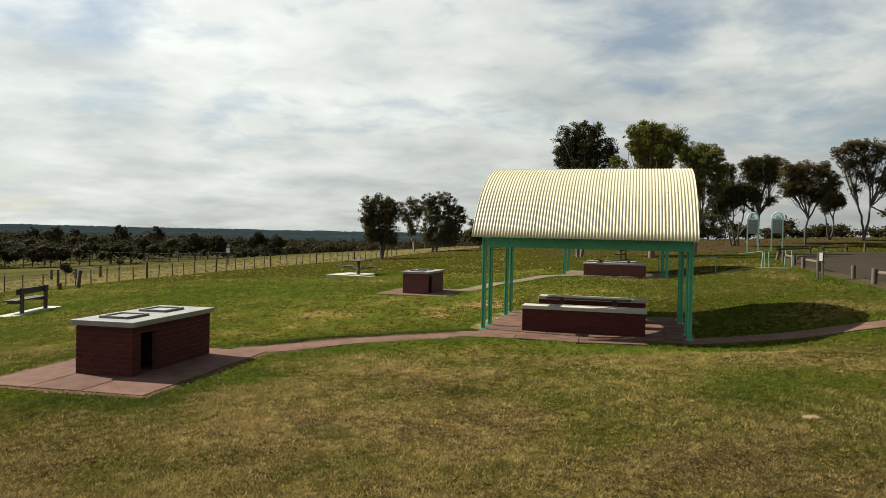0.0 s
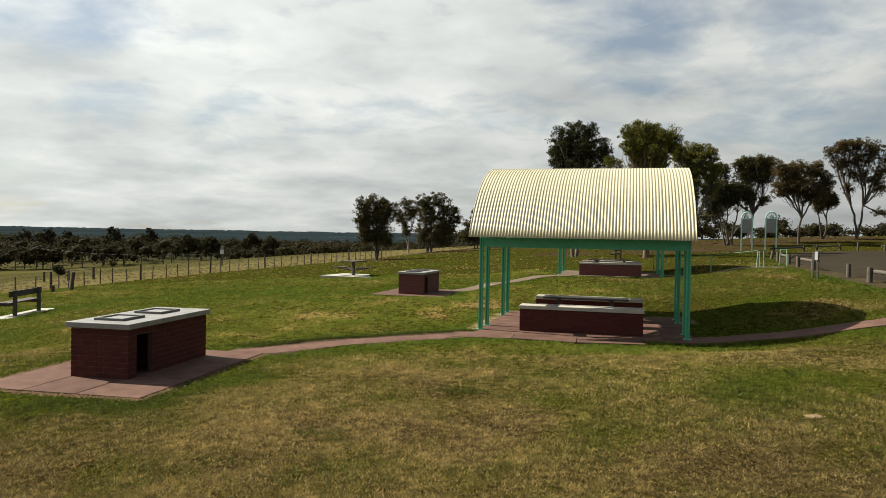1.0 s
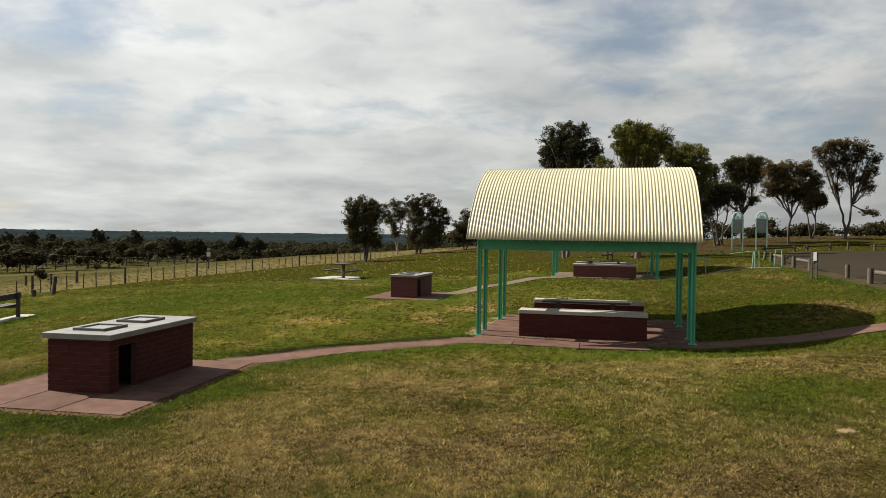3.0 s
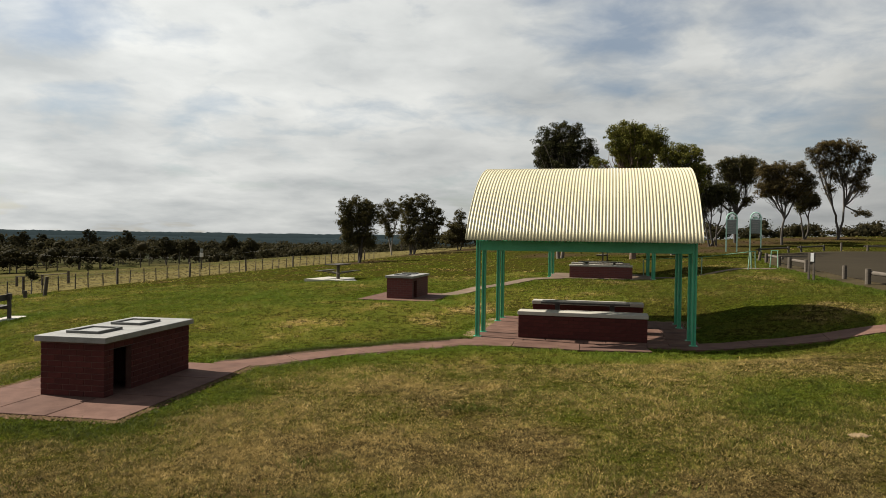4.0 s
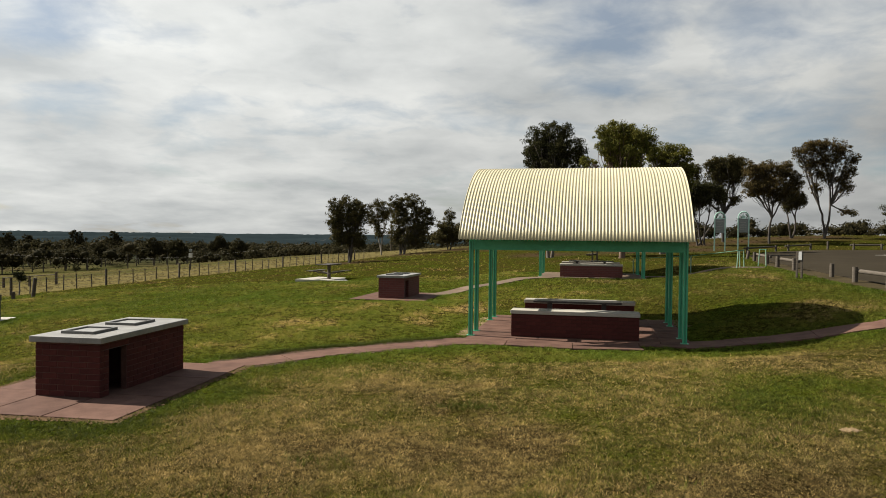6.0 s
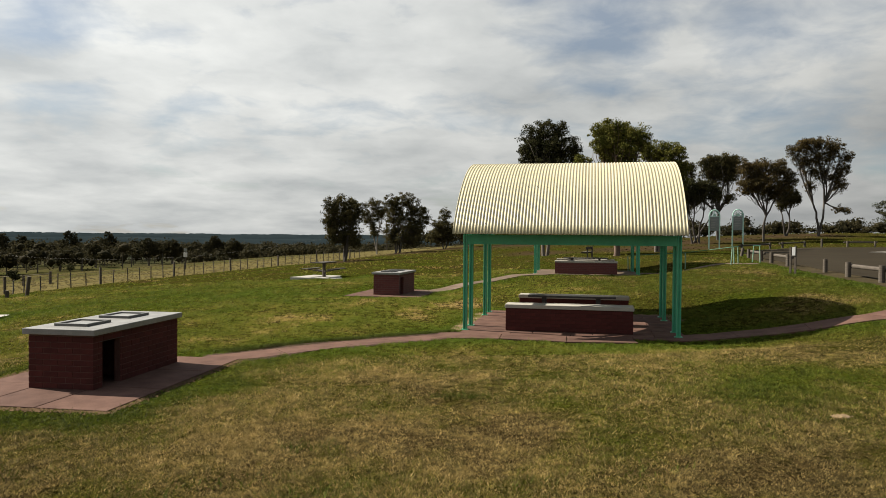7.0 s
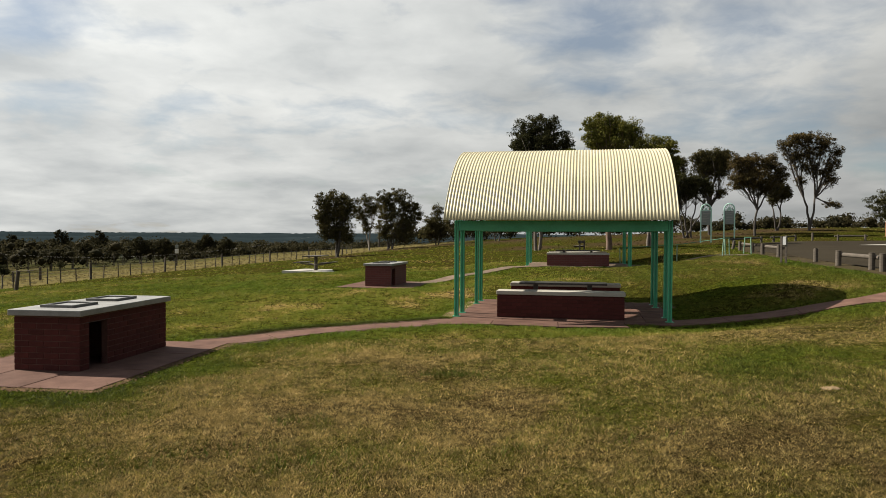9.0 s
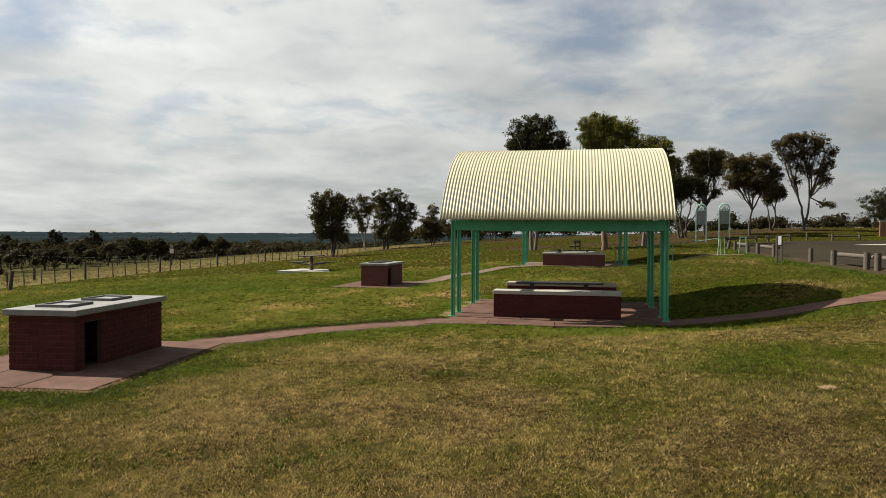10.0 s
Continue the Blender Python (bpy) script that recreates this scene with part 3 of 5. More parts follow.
def barbecue(m, bricks, label):
    """A free-standing wood barbecue: brick body with a fire opening in its long side, a concrete top and two steel hotplates."""
    w, l, h = 1.04, 2.37, 0.80
    root = thing("barbecue", m, label, "barbecue", "brick barbecues")
    o0, o1, ot = 0.22, 0.67, 8
    bm = bmesh.new()
    i = 0.006 if bricks else 0.0
    hole = ot * (BH + J)
    add_box(bm, -w + i, -w + 0.10, i, l - i, 0, h)
    add_box(bm, -0.10, -i, i, o0 + i, 0, h)
    add_box(bm, -0.10, -i, o1 - i, l - i, 0, h)
    add_box(bm, -0.10, -i, o0 + i, o1 - i, hole - 0.004, h)
    add_box(bm, -w + 0.10, -0.10, i, 0.10, 0, h)
    add_box(bm, -w + 0.10, -0.10, l - 0.10, l - i, 0, h)
    add_box(bm, -w + 0.10, -0.10, 1.15, 1.26, 0, h)
    body = part("body", bm, m_mortar if bricks else m_brick_far, root)
    if bricks:
        n = 9
        brick_face(body, (-w, 0, 0), 0, w, n)
        brick_face(body, (0, 0.0, 0), 90, l, n, [(o0, o1, ot)])
        brick_face(body, (0, l, 0), 180, w, n)
        brick_face(body, (-w, l, 0), 270, l, n)
        part("lintel", box(-0.105, -0.002, o0 - 0.08, o1 + 0.08, hole - 0.006, hole + 0.002, 0.001), m_steel, root, "rusty steel lintel bar")
    top = part("top_slab", box(-w - 0.06, 0.06, -0.06, l + 0.06, h, h + 0.088, 0.012), m_slab, root, "pale weathered concrete top slab")
    for y0 in (0.27, 1.34):
        x0, x1, y1 = -0.83, -0.29, y0 + 0.60
        z = h + 0.088
        bm = bmesh.new()
        k = 0.045
        for a in ((x0, x1, y0, y0 + k), (x0, x1, y1 - k, y1), (x0, x0 + k, y0 + k, y1 - k), (x1 - k, x1, y0 + k, y1 - k)):
            add_box(bm, *a, z - 0.002, z + 0.040, 0.005)
        rim = part("plate_frame", bm, m_rim, root, "dull grey raised steel rim")
        part("hotplate", box(x0 + k + 0.002, x1 - k - 0.002, y0 + k + 0.002, y1 - k - 0.002, z - 0.002, z + 0.018, 0.002), m_plate, rim, "bare steel hotplate")
    return root


m_bf = Mat("brickwork_far", 0.8)
bt = m_bf.n.new("ShaderNodeTexBrick")
bt.inputs["Scale"].default_value = 1.0
bt.inputs["Mortar Size"].default_value, bt.inputs["Brick Width"].default_value, bt.inputs["Row Height"].default_value = 0.006, 0.24, 0.086
bt.inputs["Color1"].default_value, bt.inputs["Color2"].default_value, bt.inputs["Mortar"].default_value = (0.080, 0.018, 0.014, 1), (0.115, 0.026, 0.020, 1), (0.11, 0.065, 0.055, 1)
spx = m_bf.n.new("ShaderNodeSeparateXYZ")
m_bf.l.new(m_bf.c.outputs["Object"], spx.inputs[0])
sumxy = m_bf.n.new("ShaderNodeMath")
m_bf.l.new(spx.outputs[0], sumxy.inputs[0])
m_bf.l.new(spx.outputs[1], sumxy.inputs[1])
cb = m_bf.n.new("ShaderNodeCombineXYZ")
m_bf.l.new(sumxy.outputs[0], cb.inputs[0])
m_bf.l.new(spx.outputs[2], cb.inputs[1])
m_bf.l.new(cb.outputs[0], bt.inputs["Vector"])
m_bf.colour(m_bf.mixed(0.3, bt.outputs["Color"], m_bf.ramp(m_bf.noise(30.0), (0.3, (0.06, 0.014, 0.011)), (0.7, (0.13, 0.03, 0.024)))))
m_brick_far = m_bf.m

barbecue(BBQ_1, True, "red brick barbecue with pale concrete top and two steel hotplates")
barbecue(BBQ_2, False, "small red brick barbecue with grey concrete top on the lawn")


def brick_bench(m, bricks, label):
    """A long low brick plinth with a concrete capping."""
    l, d, h = 3.0, 0.58, 0.55
    root = thing("brick_bench", m, label, "bench", "brick benches in the shelters")
    i = 0.006 if bricks else 0.0
    body = part("body", box(i, l - i, i, d - i, 0, h, 0.0), m_mortar_dark if bricks else m_brick_far, root)
    if bricks:
        n = 6
        brick_face(body, (0, 0, 0.02), 0, l, n)
        brick_face(body, (l, 0, 0.02), 90, d, n)
        brick_face(body, (0, d, 0.02), 270, d, n)
    part("capping", box(-0.02, l + 0.02, -0.02, d + 0.02, h, h + 0.09, 0.012), m_white_slab, root, "pale concrete capping slab")
    return root


def steel_table(m):
    root = thing("picnic_table", m, "dark steel picnic table between brick benches", "table")
    part("tabletop", box(0, 2.25, 0, 0.62, 0.70, 0.75, 0.008), m_steel, root)
    for x in (0.35, 1.75):
        part("leg", box(x, x + 0.12, 0.25, 0.37, 0.0, 0.70, 0.004), m_steel, root)
    return root


# ---- shelters ----


def shelter(m, label, detail):
    """Barrel-roofed picnic shelter: paired square posts, a ring of beams, curved rafters, purlins and corrugated sheets."""
    L, D, P = 4.98, 4.15, 0.10
    root = thing("picnic_shelter", m, label, "shelter", "picnic shelters")
    for x in (0.0, L):
        for y in (0.0, 0.85, D - 0.85, D):
            high = 2.335 if y in (0.0, D) else 2.1
            bm = box(x - P / 2, x - 0.014, y - P / 2, y + P / 2, 0.0, high, 0.007)
            add_box(bm, x + 0.014, x + P / 2, y - P / 2, y + P / 2, 0.0, high, 0.007)
            add_box(bm, x - 0.016, x + 0.016, y - 0.018, y + 0.018, 0.0, high - 0.004)
            post = part("post", bm, m_green, root)
            part("base_plate", box(x - 0.09, x + 0.09, y - 0.09, y + 0.09, 0.0, 0.012, 0.003), m_green, post)
    for y in (0.0, D):
        part("beam", box(0.052, L - 0.052, y - 0.045, y + 0.045, 2.09, 2.33, 0.006), m_green, root)
    for y in (0.85, D - 0.85):
        part("beam", box(0.06, L - 0.06, y - 0.04, y + 0.04, 2.1, 2.26, 0.006), m_green, root)
    for x in (0.0, L):
        part("tie_beam", box(x - 0.045, x + 0.045, 0.052, D - 0.052, 2.1, 2.31, 0.006), m_green, root)
    half, rise, zc = 3.60, 1.98, 3.05
    R = (half * half + rise * rise) / (2 * rise)
    eave_z = 2.34
    cz = eave_z + rise - R
    a1 = math.asin(half / R)
    x0, x1 = -0.23, 5.11

    def arc(r, n, lo=-a1, hi=a1):
        return [(zc + r * math.sin(lo + (hi - lo) * k / n), cz + r * math.cos(lo + (hi - lo) * k / n)) for k in range(n + 1)]

    for x in (0.02, L / 2, L - 0.02):
        bm = bmesh.new()
        inner, outer = arc(R - 0.36, 24, -a1 * 0.9, a1 * 0.9), arc(R - 0.22, 24, -a1 * 0.9, a1 * 0.9)
        ring = [[bm.verts.new((x + s, y, z)) for y, z in line] for s in (-0.035, 0.035) for line in (inner, outer)]
        for k in range(24):
            for a, b in ((0, 1), (1, 3), (3, 2), (2, 0)):
                bm.faces.new((ring[a][k], ring[a][k + 1], ring[b][k + 1], ring[b][k]))
        for k in (0, 24):
            bm.faces.new((ring[0][k], ring[1][k], ring[3][k], ring[2][k]))
        rib = part("rafter", bm, m_green, root)
        for k in range(13):
            a = -a1 * 0.8 + 2 * a1 * 0.8 * k / 12
            feet = [(zc + r * math.sin(t), cz + r * math.cos(t)) for r, t in ((R - 0.22, a), (R - 0.07, a + (0.06 if k % 2 else -0.06)))]
            part("strut", rod((x, *feet[0]), (x, *feet[1]), 0.022, sides=6), m_green, rib)
    for k in range(7):
        a = -a1 * 0.93 + 2 * a1 * 0.93 * k / 6
        y, z = zc + (R - 0.045) * math.sin(a), cz + (R - 0.045) * math.cos(a)
        turn = Matrix.Translation((0, y, z)) @ pose(0, 0, 0, -math.degrees(a), 0, 0)
        part("purlin", box(x0 + 0.05, x1 - 0.05, -0.03, 0.03, -0.025, 0.02, 0.003, turn), m_green, root)
    waves, sheets, arcs = 70, 7, 30
    pitch = (x1 - x0) / waves
    per = 8 if detail else 4
    for s in range(sheets):
        w0, w1 = round(waves * s / sheets), round(waves * (s + 1) / sheets)
        cols = (w1 - w0) * per + 1
        xs = np.array([x0 + (w0 + i / per) * pitch for i in range(cols)])
        wave = 0.0088 * np.cos(np.arange(cols) / per * 2 * np.pi) + 0.0015 * (s % 2)
        verts, faces = [], []
        for layer in (0.0, -0.004):
            for k in range(arcs + 1):
                a = -a1 + 2 * a1 * k / arcs
                for x, wv in zip(xs, wave):
                    r = R + wv + layer
                    verts.append((x, zc + r * math.sin(a), cz + r * math.cos(a)))
        n = cols * (arcs + 1)
        for k in range(arcs):
            for i in range(cols - 1):
                a = k * cols + i
                faces.append((a, a + 1, a + cols + 1, a + cols))
                faces.append((n + a, n + a + cols, n + a + cols + 1, n + a + 1))
        for i in range(cols - 1):
            faces.append((i + 1, i, n + i, n + i + 1))
            e = arcs * cols + i
            faces.append((e, e + 1, n + e + 1, n + e))
        for k in range(arcs):
            a, b = k * cols, (k + 1) * cols
            faces.append((a, b, n + b, n + a))
            faces.append((b + cols - 1, a + cols - 1, n + a + cols - 1, n + b + cols - 1))
        sheet = new("roof_sheet", mesh_from("roof_sheet", verts, faces, m_cream, True))
        sheet.parent = root
        if s == 0:
            sheet["label"] = "cream-painted corrugated steel roof sheet"
    if detail:
        bm = bmesh.new()
        for k in range(7):
            a = -a1 * 0.93 + 2 * a1 * 0.93 * k / 6
            for w in range(1, waves, 3):
                r = bmesh.ops.create_cone(bm, cap_ends=True, segments=6, radius1=0.009, radius2=0.006, depth=0.008)
                y, z = zc + (R + 0.013) * math.sin(a), cz + (R + 0.013) * math.cos(a)
                bmesh.ops.transform(bm, matrix=Matrix.Translation((x0 + w * pitch, y, z)) @ pose(0, 0, 0, -math.degrees(a), 0, 0), verts=r["verts"])
        part("roof_screws", bm, m_plate, root, "small roofing screws")["kind"] = "stuff"
    return root


for where, detail, text in ((SHELTER_1, True, "open picnic shelter, green steel posts and cream barrel-vaulted corrugated roof"),
                            (SHELTER_2, False, "far picnic shelter, green steel posts and cream curved roof")):
    shelter(where, text, detail)
    brick_bench(where @ pose(0.98, 0.10, 0), detail, "long low red brick bench with concrete capping in the shelter")
    brick_bench(where @ pose(1.02, 3.05, 0), detail, "red brick bench with concrete capping behind the steel table")
    steel_table(where @ pose(1.38, 1.60, 0))

# ---- handrails, signs and car park fittings ----


def handrail(points, label):
    root = thing("handrail", on(*points[0]), label, "handrail", "green handrails")
    base = Vector(root.matrix_world.translation)
    tops = []
    for x, y in points:
        p = Vector((x, y, ground_z(x, y))) - base
        part("post", rod(p - Vector((0, 0, 0.15)), p + Vector((random.uniform(-0.04, 0.04), 0, 0.84)), 0.028), m_rail_green, root)
        tops.append(p + Vector((0, 0, 0.86)))
    part("top_rail", tube(tops, 0.016), m_rail_dark, root)
    return root


handrail([(10.05, 38.8), (12.64, 37.4), (14.2, 35.05)], "green steel pipe handrail on pale posts beside the path")


def trestle(x, y, dx, dy, label):
    """Two pale pipe posts that lean together under a short rail."""
    root = thing("handrail", on(x, y), label, "handrail", "green handrails")
    foot = Vector((dx, dy, ground_z(x + dx, y + dy) - ground_z(x, y)))
    up = Vector((0, 0, 0.86))
    ends = [up + foot * 0.18, foot + up - foot * 0.10]
    for a, b in ((Vector((0, 0, -0.15)), ends[0]), (foot - Vector((0, 0, 0.15)), ends[1])):
        part("post", rod(a, b, 0.027, 0.024), m_rail_green, root)
    part("top_rail", tube([ends[0] - foot * 0.1, ends[1] + foot * 0.1], 0.020), m_rail_dark, root)
    return root


trestle(13.87, 34.65, 0.60, 0.55, "pair of pale green pipe posts leaning under a short rail")
trestle(15.67, 36.35, 0.30, -0.25, "pair of pale green pipe posts leaning under a short rail")


def arch_sign(m, label):
    """Two pale posts joined by a round-headed arch with a sunburst, and a grey notice panel below it."""
    root = thing("sign_board", m, label, "sign", "arched sign boards")
    w, hs = 0.44, 2.92
    for x in (-w, w):
        part("post", box(x - 0.055, x + 0.055, -0.05, 0.05, -0.2, hs, 0.006), m_pale_green, root)
    pts = [(w * math.cos(math.pi * k / 14), 0, hs + w * 1.25 * math.sin(math.pi * k / 14)) for k in range(15)]
    part("arch", tube(pts, 0.055), m_pale_green, root)
    part("cross_rail", box(-w + 0.055, w - 0.055, -0.035, 0.035, hs - 0.06, hs + 0.03, 0.005), m_pale_green, root)
    for k in range(1, 6):
        a = math.pi * k / 6
        part("ray", rod((0.12 * math.cos(a), 0, hs + 0.03 + 0.12 * math.sin(a)), (w * 0.95 * math.cos(a), 0, hs + w * 1.19 * math.sin(a)), 0.024), m_pale_green, root)
    part("hub", rod((0, -0.03, hs + 0.08), (0, 0.03, hs + 0.08), 0.12, sides=16), m_pale_green, root)
    panel = part("panel", box(-w + 0.06, w - 0.06, -0.03, 0.03, hs - 1.32, hs - 0.08, 0.01), m_grey_sign, root, "grey notice panel")
    for k in range(6):
        z = hs - 0.3 - k * 0.15
        part("text_bar", box(-0.28, 0.28 - 0.09 * (k % 3), -0.036, -0.0305, z, z + 0.05, 0.0), m_plate, panel)
    return root


SIGN_A, SIGN_B = (24.7, 64.0), (26.95, 64.3)
arch_sign(on(*SIGN_A, 0, -22), "tall pale green arched sign with grey notice panel")
arch_sign(on(*SIGN_B, 0, -22), "tall pale green arched sign with grey notice panel")


def bollard(x, y, h=0.72, r=0.11, lean=0.0):
    root = thing("bollard", on(x, y), "short weathered timber bollard at the car park edge", "bollard", "timber bollards")
    bm = rod((0, 0, -0.2), (lean, 0, h), r, r * 0.94, 12)
    bmesh.ops.bevel(bm, geom=[e for e in bm.edges if all(v.co.z > h - 0.05 for v in e.verts)], offset=0.02, segments=2, affect="EDGES")
    part("post", bm, m_wood, root)
    return root


def log_rail(a, b, material=None, h=0.42, r=0.072, over=0.25, h_post=0.56):
    """A round log bolted between short posts."""
    root = thing("log_barrier", on(*a), "weathered round log barrier on short timber posts", "barrier", "log barriers")
    base = Vector(root.matrix_world.translation)
    A = Vector((*a, ground_z(*a))) - base
    B = Vector((*b, ground_z(*b))) - base
    d = (B - A).normalized()
    side = Vector((-d.y, d.x, 0)) * (r + 0.06) * -1
    for p in (A, B):
        part("post", rod(p - Vector((0, 0, 0.2)), p + Vector((0, 0, h_post)), 0.095, 0.09, 12), material or m_wood, root)
    up = Vector((0, 0, h))
    part("log", rod(A + up - d * over - side, B + up + d * over - side, r, r * 0.9, 14), material or m_wood, root)
    return root


bollard(14.48, 27.5, 0.54, 0.085)
log_rail((13.86, 24.95), (13.43, 22.43))
log_rail((13.30, 21.7), (12.7, 19.2))
log_rail((16.02, 35.02), (15.26, 31.9))
log_rail((18.55, 43.2), (16.95, 38.1))
bollard(19.6, 46.7, 0.55, 0.10, 0.14)
log_rail((24.4, 57.6), (28.3, 60.9), m_dark_wood)
log_rail((30.1, 62.4), (32.9, 64.0), m_dark_wood)
bollard(34.5, 64.1, 0.75, 0.09)
log_rail((36.9, 64.2), (39.3, 64.0))
log_rail((44.0, 63.9), (48.5, 63.6))
bollard(52.0, 63.0, 0.75, 0.10)

post_sign = thing("sign_post", on(13.2, 27.43, 0, -42), "pair of grey posts with a small white notice", "sign")
for dx in (-0.085, 0.085):
    part("post", box(dx - 0.035, dx + 0.035, -0.035, 0.035, -0.2, 1.05 + dx * 0.2, 0.006), m_wood, post_sign)
part("notice", box(-0.02, 0.10, -0.06, -0.04, 0.70, 1.02, 0.006), m_white, post_sign, "small white notice plate")

block = thing("brick_wall", on(46.4, 68.8, 0, -20), "low orange brick wall with a pale capping beyond the car park", "wall")
part("body", box(-1.8, 1.8, -0.12, 0.12, -0.3, 1.48, 0.01), m_brick_orange, block)
part("capping", box(-1.85, 1.85, -0.17, 0.17, 1.48, 1.56, 0.01), m_white_slab, block, "pale concrete capping")

# ---- lawn furniture ----
PT = (-6.6, 40.2)
paved_pad("pavement_5", pose(PT[0] + 0.45, PT[1], ground_z(*PT) + 0.01, 0, 0, -20), [(-1.9, 0.0, -1.3, 1.3), (0.0, 1.6, -1.3, 1.3)],
          "pale concrete slab under the lawn picnic table", m_white_slab, -0.35, 0.03)
table = thing("picnic_table", pose(*PT, ground_z(*PT) + 0.04, 0, 0, 72), "brown pedestal picnic table on a pale slab", "table")
part("pedestal", rod((0, 0, 0), (0, 0, 0.78), 0.10, 0.09, 12), m_wood, table)
for k in range(4):
    part("plank", box(-0.85, 0.85, -0.40 + k * 0.205, -0.21 + k * 0.205, 0.78, 0.83, 0.006), m_dark_wood, table)
for s in (-1, 1):
    part("seat", box(-0.95, 0.95, s * 0.78 - 0.14, s * 0.78 + 0.14, 0.43, 0.475, 0.006), m_dark_wood, table)
    for x in (-0.4, 0.4):
        part("arm", tube([(x, s * 0.78, 0.42), (x * 0.3, s * 0.05, 0.30)], 0.03), m_dark_wood, table)


BENCH = (-15.05, 24.2)


def lawn_bench(m, label, material):
    root = thing("bench", m, label, "bench", "timber benches")
    for x in (0.0, 1.55):
        part("leg", box(x - 0.05, x + 0.05, -0.05, 0.05, -0.15, 0.86, 0.006), material, root)
        part("bracket", box(x - 0.04, x + 0.04, -0.46, -0.05, 0.33, 0.41, 0.006), material, root)
    part("backrest", box(-0.32, 1.77, -0.095, -0.052, 0.63, 0.83, 0.008), material, root)
    for k in range(2):
        part("seat_plank", box(-0.32, 1.77, -0.48 + k * 0.22, -0.29 + k * 0.22, 0.41, 0.455, 0.006), material, root)
    return root


lawn_bench(pose(*BENCH, ground_z(BENCH[0], BENCH[1] - 0.8), 0, 0, -84), "dark timber bench facing the valley on a concrete strip", m_dark_wood)
paved_pad("pavement_6", pose(*BENCH, ground_z(BENCH[0], BENCH[1] - 0.8), 0, 0, -84), [(-0.8, 0.8, -0.35, 0.25), (0.8, 2.6, -0.35, 0.25)],
          "narrow pale concrete strip under the timber bench", m_white_slab, -0.3, 0.02)
lawn_bench(on(11.6, 54.6, 0, 245), "small pale timber bench under the trees", m_wood)

# ---- fences ----
F0, FD = Vector((-28.0, 31.3)), Vector((0.38, 0.925))
fence = thing("fence", on(F0.x, F0.y), "old post and wire paddock fence with leaning timber posts", "fence")
fbase = Vector(fence.matrix_world.translation)
wires = [[] for _ in range(4)]
for k in range(48):
    q = F0 + FD * (k * 1.08 + random.uniform(-0.08, 0.08)) + Vector((random.uniform(-0.05, 0.05), 0))
    thick = k % 6 == 3
    h = random.uniform(0.82, 0.95) + (0.16 if thick else 0)
    lean = Vector((random.uniform(-0.06, 0.06), random.uniform(-0.05, 0.05), 0)) * (1.6 if k % 5 == 0 else 1)
    p = Vector((q.x, q.y, ground_z(q.x, q.y))) - fbase
    part("post", rod(p - Vector((0, 0, 0.2)), p + lean + Vector((0, 0, h)), 0.075 if thick else 0.036, 0.07 if thick else 0.032, 7), m_post_wood, fence)
    for w, line_z in enumerate((0.2, 0.42, 0.62, 0.8)):
        wires[w].append(p + Vector((0.05, 0, line_z)))
for w in wires:
    part("wire", tube(w, 0.006, 4), m_wire, fence)

sign = thing("sign_post", on(-25.5, 72.0), "thin post with white marker boxes beyond the fence", "sign")
part("post", box(-0.05, 0.05, -0.05, 0.05, -0.3, 2.0, 0.005), m_dark_wood, sign)
part("marker_box", box(-0.16, 0.16, -0.12, 0.12, 1.25, 1.7, 0.02), m_white, sign, "white box")
part("marker_plate", box(-0.14, 0.14, -0.07, 0.07, 1.8, 2.1, 0.02), m_grey_sign, sign)

# an old rail and leaning strainer posts where the paddock fence turns
old = thing("fence", on(-29.2, 53.9), "old timber rail between grey posts in the paddock", "fence")
rail_base = Vector(old.matrix_world.translation)
rail_top = []
for x, y, h in ((-29.2, 53.9, 0.95), (-31.6, 54.6, 0.80), (-34.0, 55.3, 0.80)):
    p = Vector((x, y, ground_z(x, y))) - rail_base
    part("post", rod(p - Vector((0, 0, 0.2)), p + Vector((0, 0, h)), 0.10, 0.09, 8), m_post_wood, old)
    rail_top.append(p + Vector((0, 0, 0.76)))
part("rail", tube(rail_top, 0.03, 6), m_post_wood, old)
for x, y, h, lean in ((-21.5, 37.4, 1.0, 0.14), (-21.9, 36.4, 0.38, 0.0)):
    stump = thing("strainer_post", on(x, y), "thick weathered timber strainer post by the fence", "post", "strainer posts")
    part("post", rod((0, 0, -0.2), (lean, 0, h), 0.10, 0.09, 9), m_post_wood, stump)

# ---- power line across the valley ----
line = thing("power_line", pose(0, 0, 0), "thin power line on timber poles across the valley", "power line")
for x, top in ((-108.0, 0.5), (-10.0, 4.2)):
    z = ground_z(x, 141)
    part("pole", rod((x, 141, z - 0.5), (x, 141, top + 0.4), 0.14, 0.10, 8), m_post_wood, line)
    part("cross_arm", box(x - 0.06, x + 0.06, 140.0, 142.0, top - 0.02, top + 0.1, 0.01), m_post_wood, line)
for y in (140.2, 141.8):
    sag = [(-108 + 98 * k / 24, y, 0.5 + 3.7 * k / 24 - 5.2 * (1 - (k / 12 - 1) ** 2)) for k in range(25)]
    part("wire", tube(sag, 0.003, 4), m_wire, line)

# ---- trees ----


